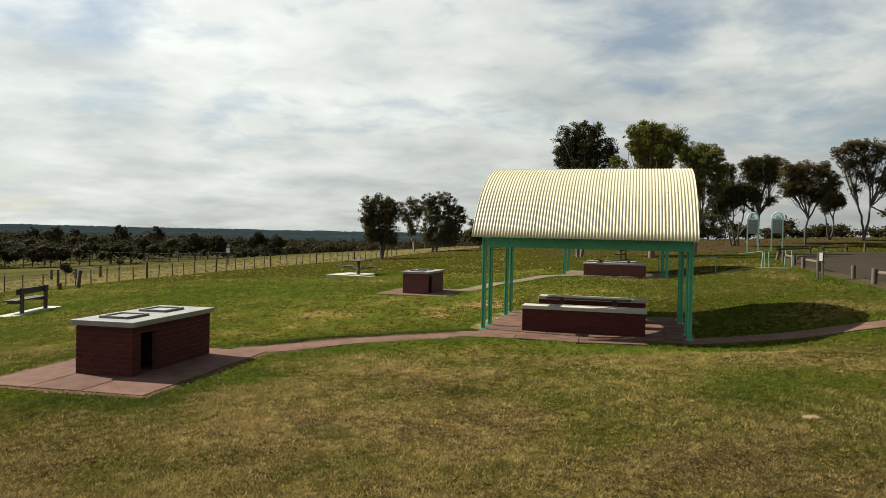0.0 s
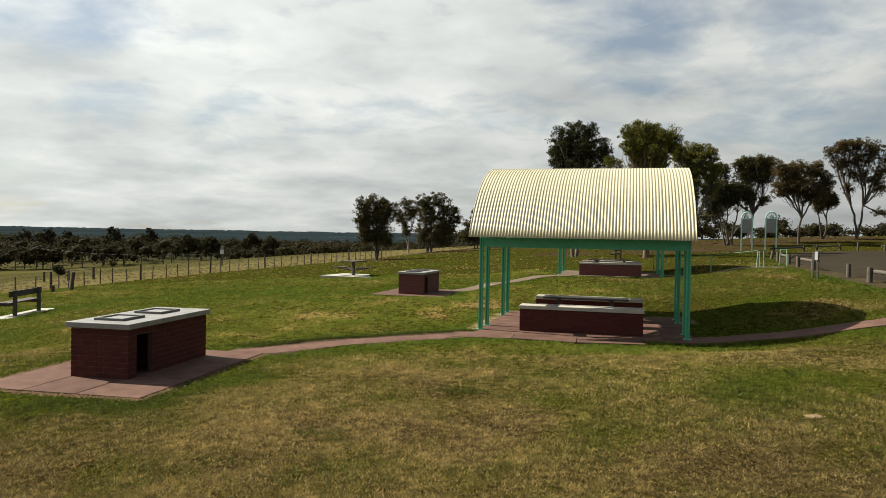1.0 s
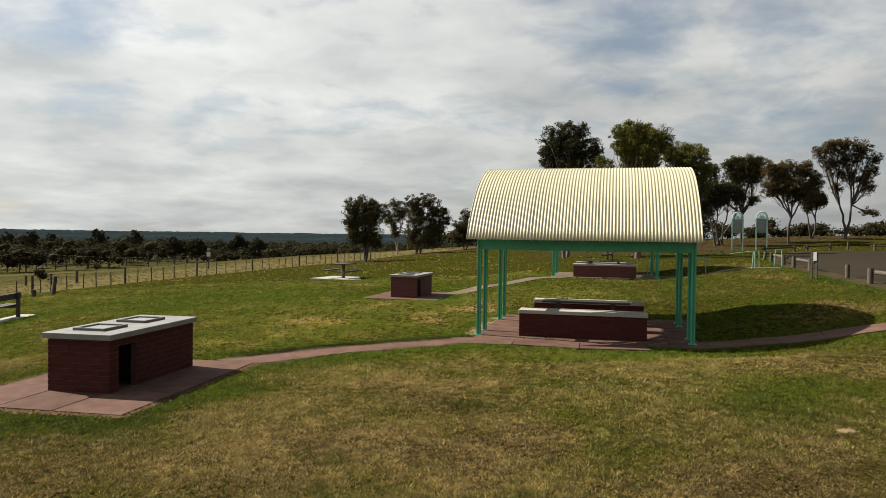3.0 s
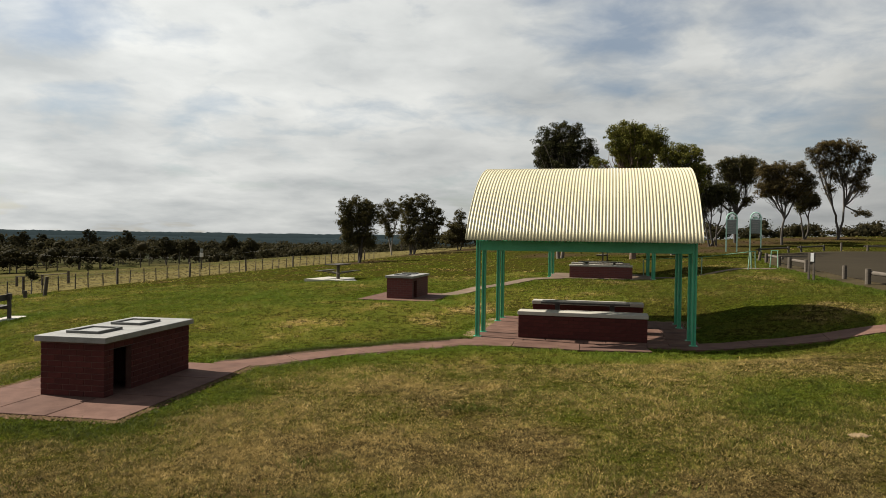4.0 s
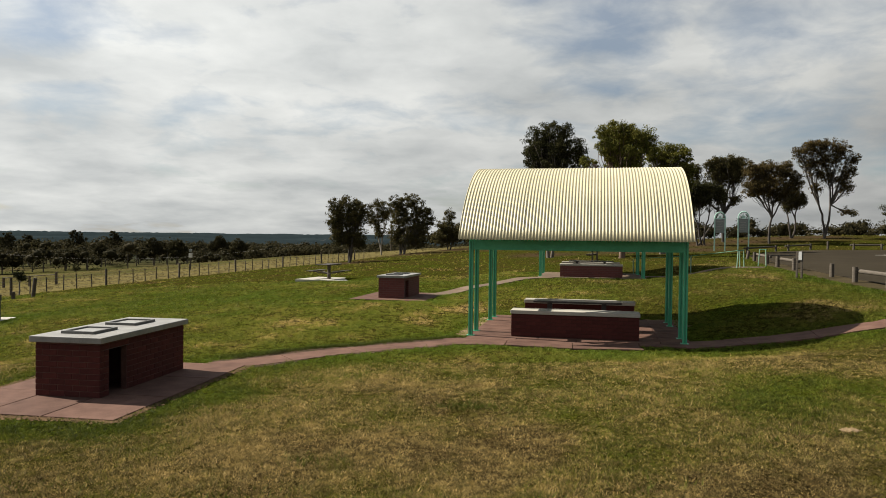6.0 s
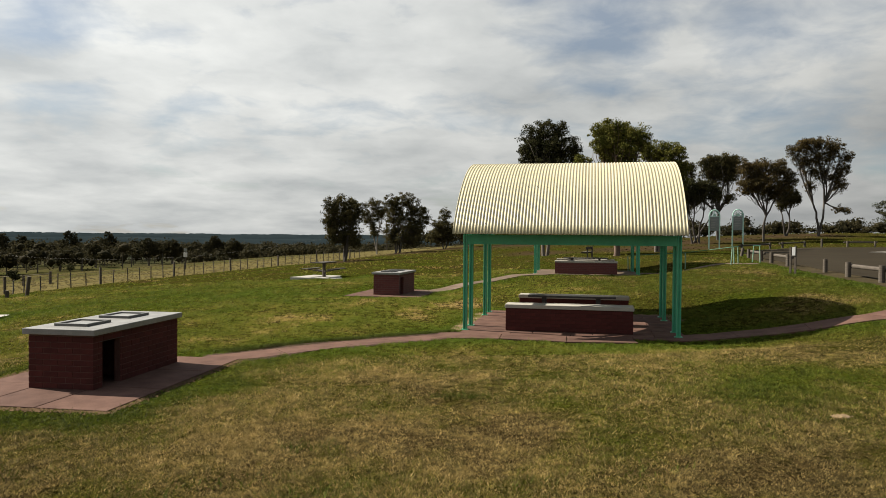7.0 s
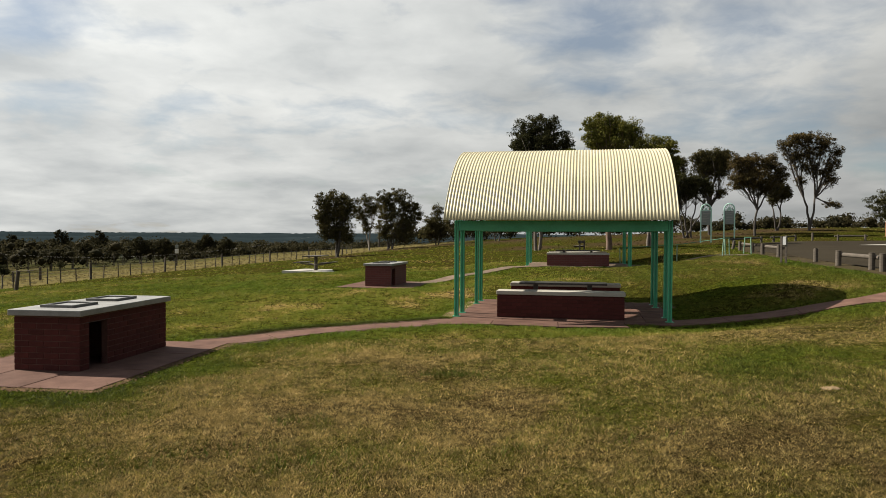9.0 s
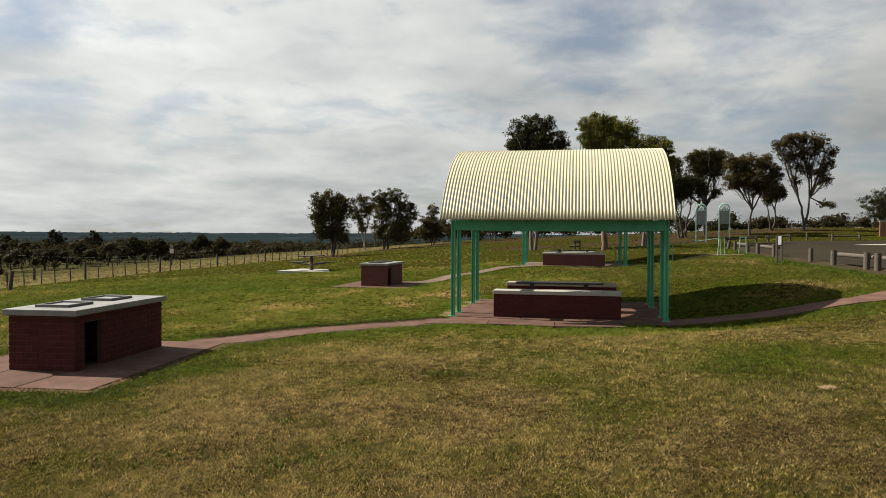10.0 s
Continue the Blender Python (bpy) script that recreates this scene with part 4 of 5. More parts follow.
class Shape:
    """Collects tapered limbs and leaf quads for one tree, drawn from a seed."""

    def __init__(self, seed):
        self.r = np.random.RandomState(seed)
        self.v, self.f = [], []
        self.leaf_c, self.leaf_s, self.leaf_n = [], [], []

    def limb(self, points, r0, r1, sides=6):
        n = len(points)
        start = len(self.v)
        for i, p in enumerate(points):
            a, b = points[max(0, i - 1)], points[min(n - 1, i + 1)]
            d = np.array(b) - np.array(a)
            d = d / (np.linalg.norm(d) + 1e-9)
            u = np.cross(d, (0.3, 0.9, 0.1))
            u /= np.linalg.norm(u) + 1e-9
            w = np.cross(d, u)
            r = r0 + (r1 - r0) * (i / (n - 1)) ** 0.8
            for s in range(sides):
                an = 2 * math.pi * s / sides
                self.v.append(tuple(np.array(p) + r * (math.cos(an) * u + math.sin(an) * w)))
        for i in range(n - 1):
            for s in range(sides):
                a, b = start + i * sides + s, start + i * sides + (s + 1) % sides
                self.f.append((a, b, b + sides, a + sides))

    def bend(self, a, b, wander, n=5, sag=0.0):
        """A wandering line from a to b."""
        a, b = np.array(a, float), np.array(b, float)
        length = np.linalg.norm(b - a)
        out = []
        off = self.r.normal(0, wander * length, 3)
        for i in range(n + 1):
            t = i / n
            out.append(a + (b - a) * t + off * math.sin(math.pi * t) + self.r.normal(0, wander * length * 0.18, 3) * (0 < i < n) + np.array((0, 0, -sag * length)) * math.sin(math.pi * t))
        return out

    def clump(self, c, radius, count, size, flat=0.7):
        d = self.r.normal(0, 1, (count, 3))
        d /= np.linalg.norm(d, axis=1, keepdims=True)
        d *= (self.r.rand(count, 1) ** 0.45) * radius
        d[:, 2] *= flat
        self.leaf_c.append(np.array(c) + d)
        self.leaf_n.append(d / (radius + 1e-6))
        self.leaf_s.append(size * self.r.uniform(0.6, 1.4, count))

    def leaves(self):
        c, s = np.concatenate(self.leaf_c), np.concatenate(self.leaf_s)
        return leaf_quads(self.r, c, s, 0.5, np.concatenate(self.leaf_n), 0.55)


def leaf_quads(r, c, s, ratio=0.5, outward=None, jitter=0.5):
    """Leaf-shaped quads at c of size s; they face roughly outward from their clump, as sprays of leaves do."""
    n = len(c)
    face = r.normal(0, 1, (n, 3)) * jitter + (0 if outward is None else outward)
    face /= np.linalg.norm(face, axis=1, keepdims=True) + 1e-9
    a = np.cross(face, r.normal(0, 1, (n, 3)))
    a /= np.linalg.norm(a, axis=1, keepdims=True) + 1e-9
    b = np.cross(face, a)
    a *= s[:, None] * 0.5
    b *= s[:, None] * 0.5 * ratio
    v = np.stack([c - a, c + b - a * 0.1, c + a, c - b - a * 0.1], 1).reshape(-1, 3)
    return v, np.arange(4 * n).reshape(n, 4)


def gum_tree(x, y, height, crowns, label, bark, leaf, seed, stems=1, trunk_r=0.22, fork=0.3, clumps=60, per=110, leaf_size=0.26, clump_r=0.75, spread=0.25, bare=0.0):
    """crowns: (dx, height of its middle, half width, half height) of each mass of foliage, in metres; the limbs reach from the stems to its clumps."""
    sh = Shape(seed)
    trunk_r *= 0.62
    base_z = ground_z(x, y)
    root = thing("tree", pose(x, y, base_z), label, "tree", "gum trees")
    tops = []
    for s in range(stems):
        foot = np.array((sh.r.uniform(-0.12, 0.12) * stems, sh.r.uniform(-0.12, 0.12) * stems, -0.3))
        lean = sh.r.uniform(-spread, spread) if stems == 1 else spread * 2 * (s / max(1, stems - 1) - 0.5) + sh.r.uniform(-0.05, 0.05)
        f = np.array((lean * height * fork, sh.r.uniform(-0.3, 0.3), height * fork * sh.r.uniform(0.9, 1.1)))
        line = sh.bend(foot, f, 0.04, 6)
        r = trunk_r / math.sqrt(stems) * 1.15
        sh.limb([foot + np.array((0, 0, -0.1)), foot + np.array((0, 0, 0.35))], r * 1.25, r * 1.02, 8)
        sh.limb(line, r * 1.05, r * 0.72, 8)
        tops.append((f, r * 0.72))
    crowns = [(dx * 1.06, cz, rx * 1.14, rz * 1.12) for dx, cz, rx, rz in crowns]
    clumps, clump_r, per, leaf_size = int(clumps * 2.7), clump_r * 0.66, int(per * 0.70), leaf_size * 0.56
    total = sum(c[2] * c[3] for c in crowns)
    for dx, cz, rx, rz in crowns:
        n = max(3, int(clumps * rx * rz / total))
        stem, r = min(tops, key=lambda t: abs(t[0][0] - dx * 0.5) + sh.r.rand() * 0.5)
        heart = np.array((dx * 0.85, sh.r.uniform(-0.5, 0.5), cz - rz * 0.35))
        main = sh.bend(stem, heart, 0.06, 5)
        sh.limb(main, r, r * 0.5, 7)
        forks = [(main[k], r * (1 - 0.1 * k)) for k in (2, 3, 4, 5)]
        for _ in range(n):
            d = sh.r.normal(0, 1, 3)
            d /= np.linalg.norm(d)
            rad = sh.r.rand() ** 0.4
            c = np.array((dx + d[0] * rx * rad, d[1] * rx * rad * 0.9, cz + d[2] * rz * rad))
            if c[2] < 0.8:
                continue
            a, ra = forks[sh.r.randint(4)]
            limb = sh.bend(a, c, 0.10, 4, 0.04)
            sh.limb(limb, ra * sh.r.uniform(0.18, 0.34), 0.012, 4)
            if sh.r.rand() < bare:
                continue
            k = clump_r * sh.r.uniform(0.6, 1.25)
            sh.clump(c, k, int(per * sh.r.uniform(0.6, 1.3)), leaf_size)
            for _ in range(2):
                e = limb[3] + sh.r.normal(0, k * 0.5, 3)
                sh.clump(e, k * 0.55, int(per * 0.3), leaf_size)
    trunk = new("trunk", mesh_from("trunk", sh.v, sh.f, bark, True))
    trunk.parent = root
    v, f = sh.leaves()
    crown = new("crown", mesh_from("crown", v, f, leaf))
    crown.parent = root
    return root


G = "gum tree with a dark open crown"
# behind the shelters
gum_tree(9.0, 61.0, 11.6, [(-1.6, 8.9, 1.03, 1.22), (-1.0, 10.2, 0.86, 1.05), (0.1, 10.7, 0.86, 0.92), (1.0, 10.7, 0.65, 0.88), (-0.3, 9.3, 1.62, 1.39), (1.3, 9.4, 1.2, 1.13), (2.4, 8.9, 0.65, 0.96), (0.2, 7.3, 2.34, 1.22)], "dense dark evergreen tree behind the shelters", m_bark_grey, m_leaf_dark, 11, 2, 0.30, 0.32, 130, 150, 0.22, 0.62, 0.05)
gum_tree(13.9, 55.8, 10.6, [(-1.4, 9.2, 0.79, 0.97), (-0.8, 9.8, 0.87, 0.89), (0.5, 9.6, 1.1, 0.89), (1.5, 9.3, 0.72, 0.81), (-0.0, 8.4, 1.65, 0.97), (-2.7, 7.4, 0.64, 0.37), (-0.2, 7.0, 1.38, 0.65)], "tall olive-leaved gum tree with reddish bark", m_bark_red, m_leaf_olive, 12, 1, 0.34, 0.42, 120, 150, 0.22, 0.62, 0.03)
gum_tree(18.4, 60.5, 9.4, [(-0.8, 8.4, 0.81, 0.87), (0.5, 8.8, 1.02, 0.7), (1.5, 8.4, 0.77, 0.7), (0.7, 7.7, 1.44, 0.79), (1.9, 6.5, 0.61, 1.3), (0.5, 6.2, 1.28, 1.09)], "olive-leaved gum tree with a rounded crown", m_bark_grey, m_leaf_olive, 13, 2, 0.28, 0.3, 80, 160, 0.22, 0.62, 0.2)
# beside the car park
gum_tree(27.0, 74.5, 7.4, [(-1.0, 5.8, 1.14, 0.85), (0.6, 5.8, 1.14, 0.74), (1.8, 5.2, 0.73, 0.64), (-1.9, 4.8, 0.78, 1.32), (-0.3, 4.9, 1.14, 0.74)], "low spreading dark gum tree with several stems", m_bark_dark, m_leaf_dark, 21, 4, 0.3, 0.25, 110, 140, 0.24, 0.62, 0.5)
gum_tree(31.0, 78.5, 9.4, [(-1.3, 8.5, 0.82, 0.73), (0.1, 8.6, 1.19, 0.78), (1.4, 8.8, 0.87, 0.73), (0.9, 7.5, 1.09, 0.78), (-0.8, 7.5, 0.98, 0.67), (-3.5, 8.0, 0.77, 0.67), (1.2, 4.7, 0.5, 0.4)], G, m_bark_dark, m_leaf_gum, 22, 1, 0.24, 0.35, 115, 120, 0.25, 0.66, 0.05, 0.1)
gum_tree(34.0, 74.2, 8.6, [(-1.8, 7.7, 1.03, 0.79), (-0.2, 7.7, 1.23, 0.79), (1.5, 7.7, 0.92, 0.84), (-0.3, 6.3, 1.83, 0.94), (2.3, 6.4, 0.72, 0.94), (-2.1, 5.8, 0.72, 0.68), (0.9, 5.2, 0.92, 0.53)], "gum tree with a pale trunk and rusty dark crown", m_bark_dark, m_leaf_rust, 23, 1, 0.18, 0.33, 120, 130, 0.24, 0.64, 0.06, 0.08)
gum_tree(39.3, 80.5, 6.4, [(-0.2, 4.9, 0.95, 0.9), (0.8, 4.5, 0.65, 0.65), (-0.4, 3.7, 0.5, 0.35)], "slender gum tree with two stems", m_bark_dark, m_leaf_gum, 24, 2, 0.22, 0.35, 95, 115, 0.25, 0.62, 0.22, 0.1)
gum_tree(42.2, 79.0, 11.0, [(-1.3, 10.2, 1.09, 0.73), (0.1, 10.4, 1.2, 0.68), (1.6, 9.9, 0.99, 0.78), (3.1, 8.9, 0.66, 0.51), (-0.1, 8.8, 1.42, 0.57), (-1.9, 8.2, 0.88, 0.57), (2.6, 7.5, 0.72, 0.51), (1.8, 6.5, 0.88, 0.51), (2.4, 5.7, 0.72, 0.4), (-2.7, 9.7, 0.72, 0.46), (0.0, 7.1, 0.88, 0.51), (-0.9, 5.7, 0.56, 0.4), (2.7, 2.9, 0.72, 0.3)], "tall airy gum tree with bare forked limbs", m_bark_dark, m_leaf_rust, 25, 2, 0.26, 0.34, 135, 95, 0.25, 0.62, 0.16, 0.14)
gum_tree(60.5, 91.0, 6.6, [(-1.6, 3.4, 2.2, 1.6), (1.2, 4.2, 2.4, 1.8), (0.0, 2.2, 2.6, 1.4)], "dark rounded tree beyond the car park", m_bark_dark, m_leaf_dark, 26, 3, 0.25, 0.2, 60, 130, 0.28, 0.8, 0.4)
# left of the lawn
gum_tree(-8.9, 68.2, 6.4, [(-1.3, 5.3, 0.87, 0.74), (-0.3, 5.7, 0.87, 0.55), (0.8, 5.1, 0.87, 0.74), (-1.5, 3.9, 0.78, 0.84), (0.2, 4.0, 1.16, 0.89), (-0.7, 2.6, 1.16, 0.89), (0.7, 2.3, 0.78, 0.89)], "broad grey-green gum tree at the lawn's edge", m_bark_dark, m_leaf_gum, 31, 2, 0.3, 0.25, 105, 100, 0.25, 0.62, 0.12, 0.05)
gum_tree(-7.9, 90.0, 7.6, [(-0.2, 6.4, 0.83, 0.59), (0.2, 5.1, 0.77, 0.78), (-0.7, 4.1, 0.77, 0.66), (0.9, 5.4, 0.7, 0.6), (-0.2, 3.0, 0.8, 0.6), (-1.2, 5.0, 0.6, 0.5)], "thin gum tree with a pale forked trunk", m_bark_pale, m_leaf_gum, 32, 2, 0.2, 0.35, 50, 100, 0.25, 0.62, 0.12, 0.1)
gum_tree(-4.9, 86.0, 7.5, [(-0.8, 6.2, 0.97, 0.81), (0.6, 6.5, 1.21, 0.75), (2.1, 5.5, 1.09, 0.87), (2.9, 4.4, 0.61, 1.05), (0.1, 4.5, 1.63, 1.11), (1.8, 3.3, 1.09, 1.11), (-0.8, 2.4, 0.97, 1.11), (1.1, 1.7, 1.57, 0.93)], "dense dark gum tree at the lawn's edge", m_bark_dark, m_leaf_gum, 33, 4, 0.3, 0.22, 120, 120, 0.24, 0.62, 0.2)
gum_tree(1.0, 98.0, 6.2, [(-0.0, 4.8, 0.63, 0.58), (-0.6, 3.3, 1.25, 0.99), (-1.1, 1.7, 1.32, 1.13), (0.4, 2.1, 0.7, 0.99)], "small grey-green gum tree with a thin top", m_bark_dark, m_leaf_gum, 34, 2, 0.2, 0.3, 50, 110, 0.26, 0.66, 0.2)
for i, (x, y, h) in enumerate(((4.5, 100, 5.0), (9.0, 96, 5.5), (14.0, 99, 6.0), (20.0, 96, 5.5), (25.0, 92, 5.5), (28.5, 88, 4.8))):
    gum_tree(x, y, h, [(-1.0, h * 0.55, 1.9, h * 0.25), (1.2, h * 0.7, 1.9, h * 0.27), (0.2, h * 0.3, 1.6, h * 0.2)], "gum tree in the belt behind the lawn", m_bark_grey, m_leaf_gum, 40 + i, 2, 0.2, 0.3, 45, 95, 0.28, 0.72, 0.3)
gum_tree(-23.7, 39.9, 1.5, [(0.0, 1.15, 0.32, 0.2), (0.15, 1.0, 0.25, 0.2)], "small dark bush by the fence", m_bark_grey, m_leaf_dark, 51, 1, 0.06, 0.5, 10, 60, 0.16, 0.2, 0.05)
gum_tree(-40.6, 79.0, 1.5, [(0.0, 0.8, 0.4, 0.5)], "small conical bush in the paddock", m_bark_grey, m_leaf_dark, 52, 1, 0.06, 0.3, 12, 60, 0.18, 0.3, 0.05)

# tall gums standing in the valley pasture
for i, (x, y, h, w) in enumerate(((-233, 362, 17, 5.0), (-219, 358, 18, 6.0), (-212, 366, 17, 5.5), (-200, 352, 14, 4.5), (-222, 432, 20, 6.5), (-196, 425, 19, 6.0),
                                  (-168, 352, 12, 4.0), (-150, 372, 15, 5.5), (-128, 345, 14, 5.0), (-112, 360, 16, 5.5), (-96, 338, 14, 4.8))):
    blobs = [(-w * 0.55, h * 0.62, w * 0.42, h * 0.17), (w * 0.5, h * 0.66, w * 0.42, h * 0.16), (0.0, h * 0.82, w * 0.5, h * 0.14), (w * 0.1, h * 0.52, w * 0.6, h * 0.15), (-w * 0.35, h * 0.38, w * 0.35, h * 0.1)]
    gum_tree(x, y, h, blobs, "tall dark gum tree standing in the valley pasture", m_bark_grey, m_leaf_valley, 60 + i, 1 + i % 3, 0.6, 0.3, 36, 60, 1.3, 1.7, 0.12)


def shrub_belt(name, spots, leaf, label, seed, per, size, masses=4, fine=2):
    """A far belt of bushes and trees as one thing: each has a few lumpy masses with sprays of leaves standing off them."""
    r = np.random.RandomState(seed)
    bm = bmesh.new()
    bmesh.ops.create_icosphere(bm, subdivisions=fine, radius=1.0)
    ball = np.array([v.co[:] for v in bm.verts])
    tri = np.array([[v.index for v in f.verts] for f in bm.faces])
    bm.free()
    cs, ss, ns, bodies = [], [], [], []
    for x, y, h, w in spots:
        z = ground_z(x, y)
        for k in range(masses):
            low = k == 0
            reach = np.array((w * 0.55, w * 0.55, h * (0.34 if low else 0.25))) * r.uniform(0.75, 1.1)
            c = np.array((x + r.uniform(-0.5, 0.5) * w, y + r.uniform(-0.5, 0.5) * w, z + h * (0.36 if low else r.uniform(0.45, 0.76))))
            bodies.append(c + ball * reach * r.uniform(0.35, 0.62, (len(ball), 1)))
            d = r.normal(0, 1, (per, 3))
            d /= np.linalg.norm(d, axis=1, keepdims=True)
            ns.append(d)
            cs.append(c + d * reach * r.uniform(0.55, 1.15, (per, 1)))
            ss.append(size * max(1.0, h / 10) * r.uniform(0.6, 1.5, per))
    v, f = leaf_quads(r, np.concatenate(cs), np.concatenate(ss), 0.8, np.concatenate(ns), 0.45)
    quads = np.concatenate([f[:, [0, 1, 2]], f[:, [0, 2, 3]]])
    cores = np.concatenate([tri + len(v) + i * len(ball) for i in range(len(bodies))])
    ob = new(name, mesh_from(name, np.concatenate([v] + bodies), np.concatenate([quads, cores]), leaf))
    return tagged(ob, label, "trees", kind="stuff")


rb = random.Random(7)
spots = []
for i in range(150):
    x = -5 + i * 1.15 + rb.uniform(-1, 1)
    spots.append((x, 118 + rb.uniform(-8, 14), rb.uniform(2.0, 3.8) + (1.6 if rb.random() < 0.14 else 0.0), rb.uniform(1.8, 3.2)))
shrub_belt("tree_belt", spots, m_leaf_far, "low dark belt of bushes beyond the lawn", 5, 90, 0.30, 4, 1)

spots = []
for _ in range(3700):
    y = 170 * (14.0 ** rb.random())
    az = rb.uniform(-0.80, 0.10)
    x = y * az
    d = math.hypot(x, y)
    clear = noise.noise((x * 0.012, y * 0.009, 5.0))
    if d < 255 and az < -0.3 or (d < 700 and clear < (-0.02 if d < 330 else -0.30) and az < -0.25) or d < 150:
        continue
    h = rb.uniform(9, 16) if d < 700 else rb.uniform(7, 12)
    if d < 560 and rb.random() < (0.66 if az < -0.25 else 0.4):
        continue
    top = -1.2 + 3.2 * step(0.30, 0.52, -az) + rb.uniform(-2.5, 0.8) - 5.0 * max(0.0, noise.noise((x * 0.02, y * 0.015, 9.0)))
    h = min(h, top - ground_z(x, y))
    if h < 4:
        continue
    spots.append((x, y, h, h * (rb.uniform(0.55, 0.85) if d < 520 else rb.uniform(0.42, 0.68))))
sv, sf = [], []
for x, y, h, w in spots:
    if math.hypot(x, y) < 600:
        z, k = ground_z(x, y), len(sv)
        for zz, rr in ((-0.3, 0.3), (h * 0.6, 0.14)):
            sv += [(x + rr * math.cos(a), y + rr * math.sin(a), z + zz) for a in (0, 2.1, 4.2)]
        sf += [(k + i, k + (i + 1) % 3, k + 3 + (i + 1) % 3, k + 3 + i) for i in range(3)]
tagged(new("valley_trunks", mesh_from("valley_trunks", sv, sf, m_bark_grey)), "grey trunks of the valley gum trees", "trees", kind="stuff")
near_spots = [s for s in spots if math.hypot(s[0], s[1]) < 600]
far_spots = [s for s in spots if math.hypot(s[0], s[1]) >= 600]
shrub_belt("valley_trees", near_spots, m_leaf_far, "scattered dark gum trees across the valley pasture", 6, 72, 0.62, 4, 1)
shrub_belt("far_woods", far_spots, m_leaf_far, "continuous dark woodland down the valley", 8, 12, 1.7, 2, 1)


# ---- distance: forested ridges ----
def ridge(name, dist, a0, a1, base, top, wob, seed, label, step_m):
    """A long low wooded ridge with a ragged crest, thick from front to back."""
    n = int((a1 - a0) * dist / step_m)
    verts, faces = [], []
    for i in range(n + 1):
        a = a0 + (a1 - a0) * i / n
        x, y = math.sin(a), math.cos(a)
        crest = top + wob * noise.noise((a * 6, seed, 0)) + wob * 0.5 * noise.noise((a * 30, seed, 1)) + step_m * 0.22 * noise.noise((i * 0.9, seed, 2))
        for k, (dd, zz) in enumerate(((0, base), (0.03, base + (crest - base) * 0.75), (0.08, crest), (0.2, base))):
            verts.append((x * dist * (1 + dd), y * dist * (1 + dd), zz))
    for i in range(n):
        for k in range(3):
            faces.append((i * 4 + k, i * 4 + 4 + k, i * 4 + 5 + k, i * 4 + 1 + k))
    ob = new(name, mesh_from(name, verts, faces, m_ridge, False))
    return tagged(ob, label, "hills", kind="structure")


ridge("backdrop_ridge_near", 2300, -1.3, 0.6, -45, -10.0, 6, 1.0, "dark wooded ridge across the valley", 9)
ridge("backdrop_ridge_far", 3500, -1.6, 1.6, -50, 5.0, 6, 4.0, "wooded ridge on the horizon, hazed bluish", 14)

# ---- bare soil and grass ----


def inside(px, py, poly):
    hit = np.zeros(len(px), bool)
    n = len(poly)
    for i in range(n):
        (x0, y0), (x1, y1) = poly[i], poly[(i + 1) % n]
        cross = ((y0 > py) != (y1 > py)) & (px < (x1 - x0) * (py - y0) / (y1 - y0 + 1e-12) + x0)
        hit ^= cross
    return hit


def ground_heights(px, py):
    """Heights of the ground mesh by bilinear reading of its grid."""
    X, Y = np.array(gx), np.array(gy)
    Z = np.array([v[2] for v in gv]).reshape(len(gy), len(gx))
    i = np.clip(np.searchsorted(X, px) - 1, 0, len(X) - 2)
    j = np.clip(np.searchsorted(Y, py) - 1, 0, len(Y) - 2)
    u, v = (px - X[i]) / (X[i + 1] - X[i]), (py - Y[j]) / (Y[j + 1] - Y[j])
    return (Z[j, i] * (1 - u) + Z[j, i + 1] * u) * (1 - v) + (Z[j + 1, i] * (1 - u) + Z[j + 1, i + 1] * u) * v


def lushness(px, py):
    """How fresh the turf is (more is greener) and how much of it is litter, at each place."""
    d2 = np.full(len(px), 9.0)
    for poly in PAVED[:GREEN_EDGED]:
        for (ax, ay), (bx, by) in zip(poly, poly[1:] + poly[:1]):
            ux, uy = bx - ax, by - ay
            t = np.clip(((px - ax) * ux + (py - ay) * uy) / (ux * ux + uy * uy + 1e-9), 0, 1)
            d2 = np.minimum(d2, (px - ax - t * ux) ** 2 + (py - ay - t * uy) ** 2)
    v = -0.02 + 0.15 * np.clip((py - 6.5) / 9.5, 0, 1) + 0.28 * np.exp(-d2 / 0.65)
    for cx, cy, sx, sy, k in LUSH:
        v = v + k * np.exp(-(((px - cx) / sx) ** 2) - ((py - cy) / sy) ** 2)
    b = np.zeros(len(px))
    for cx, cy, s in LITTER:
        b = np.maximum(b, 1.35 * np.exp(-(((px - cx) ** 2 + ((py - cy) * 0.8) ** 2) / (s * s))))
    return v, np.clip(b - 0.3, 0, 1)


def dress(ob, px, py, each=1):
    for key, value in zip(("lush", "litter"), lushness(px, py)):
        ob.data.attributes.new(key, "FLOAT", "POINT").data.foreach_set("value", np.repeat(value, each).astype(np.float32))


GREEN_EDGED = len(PAVED)
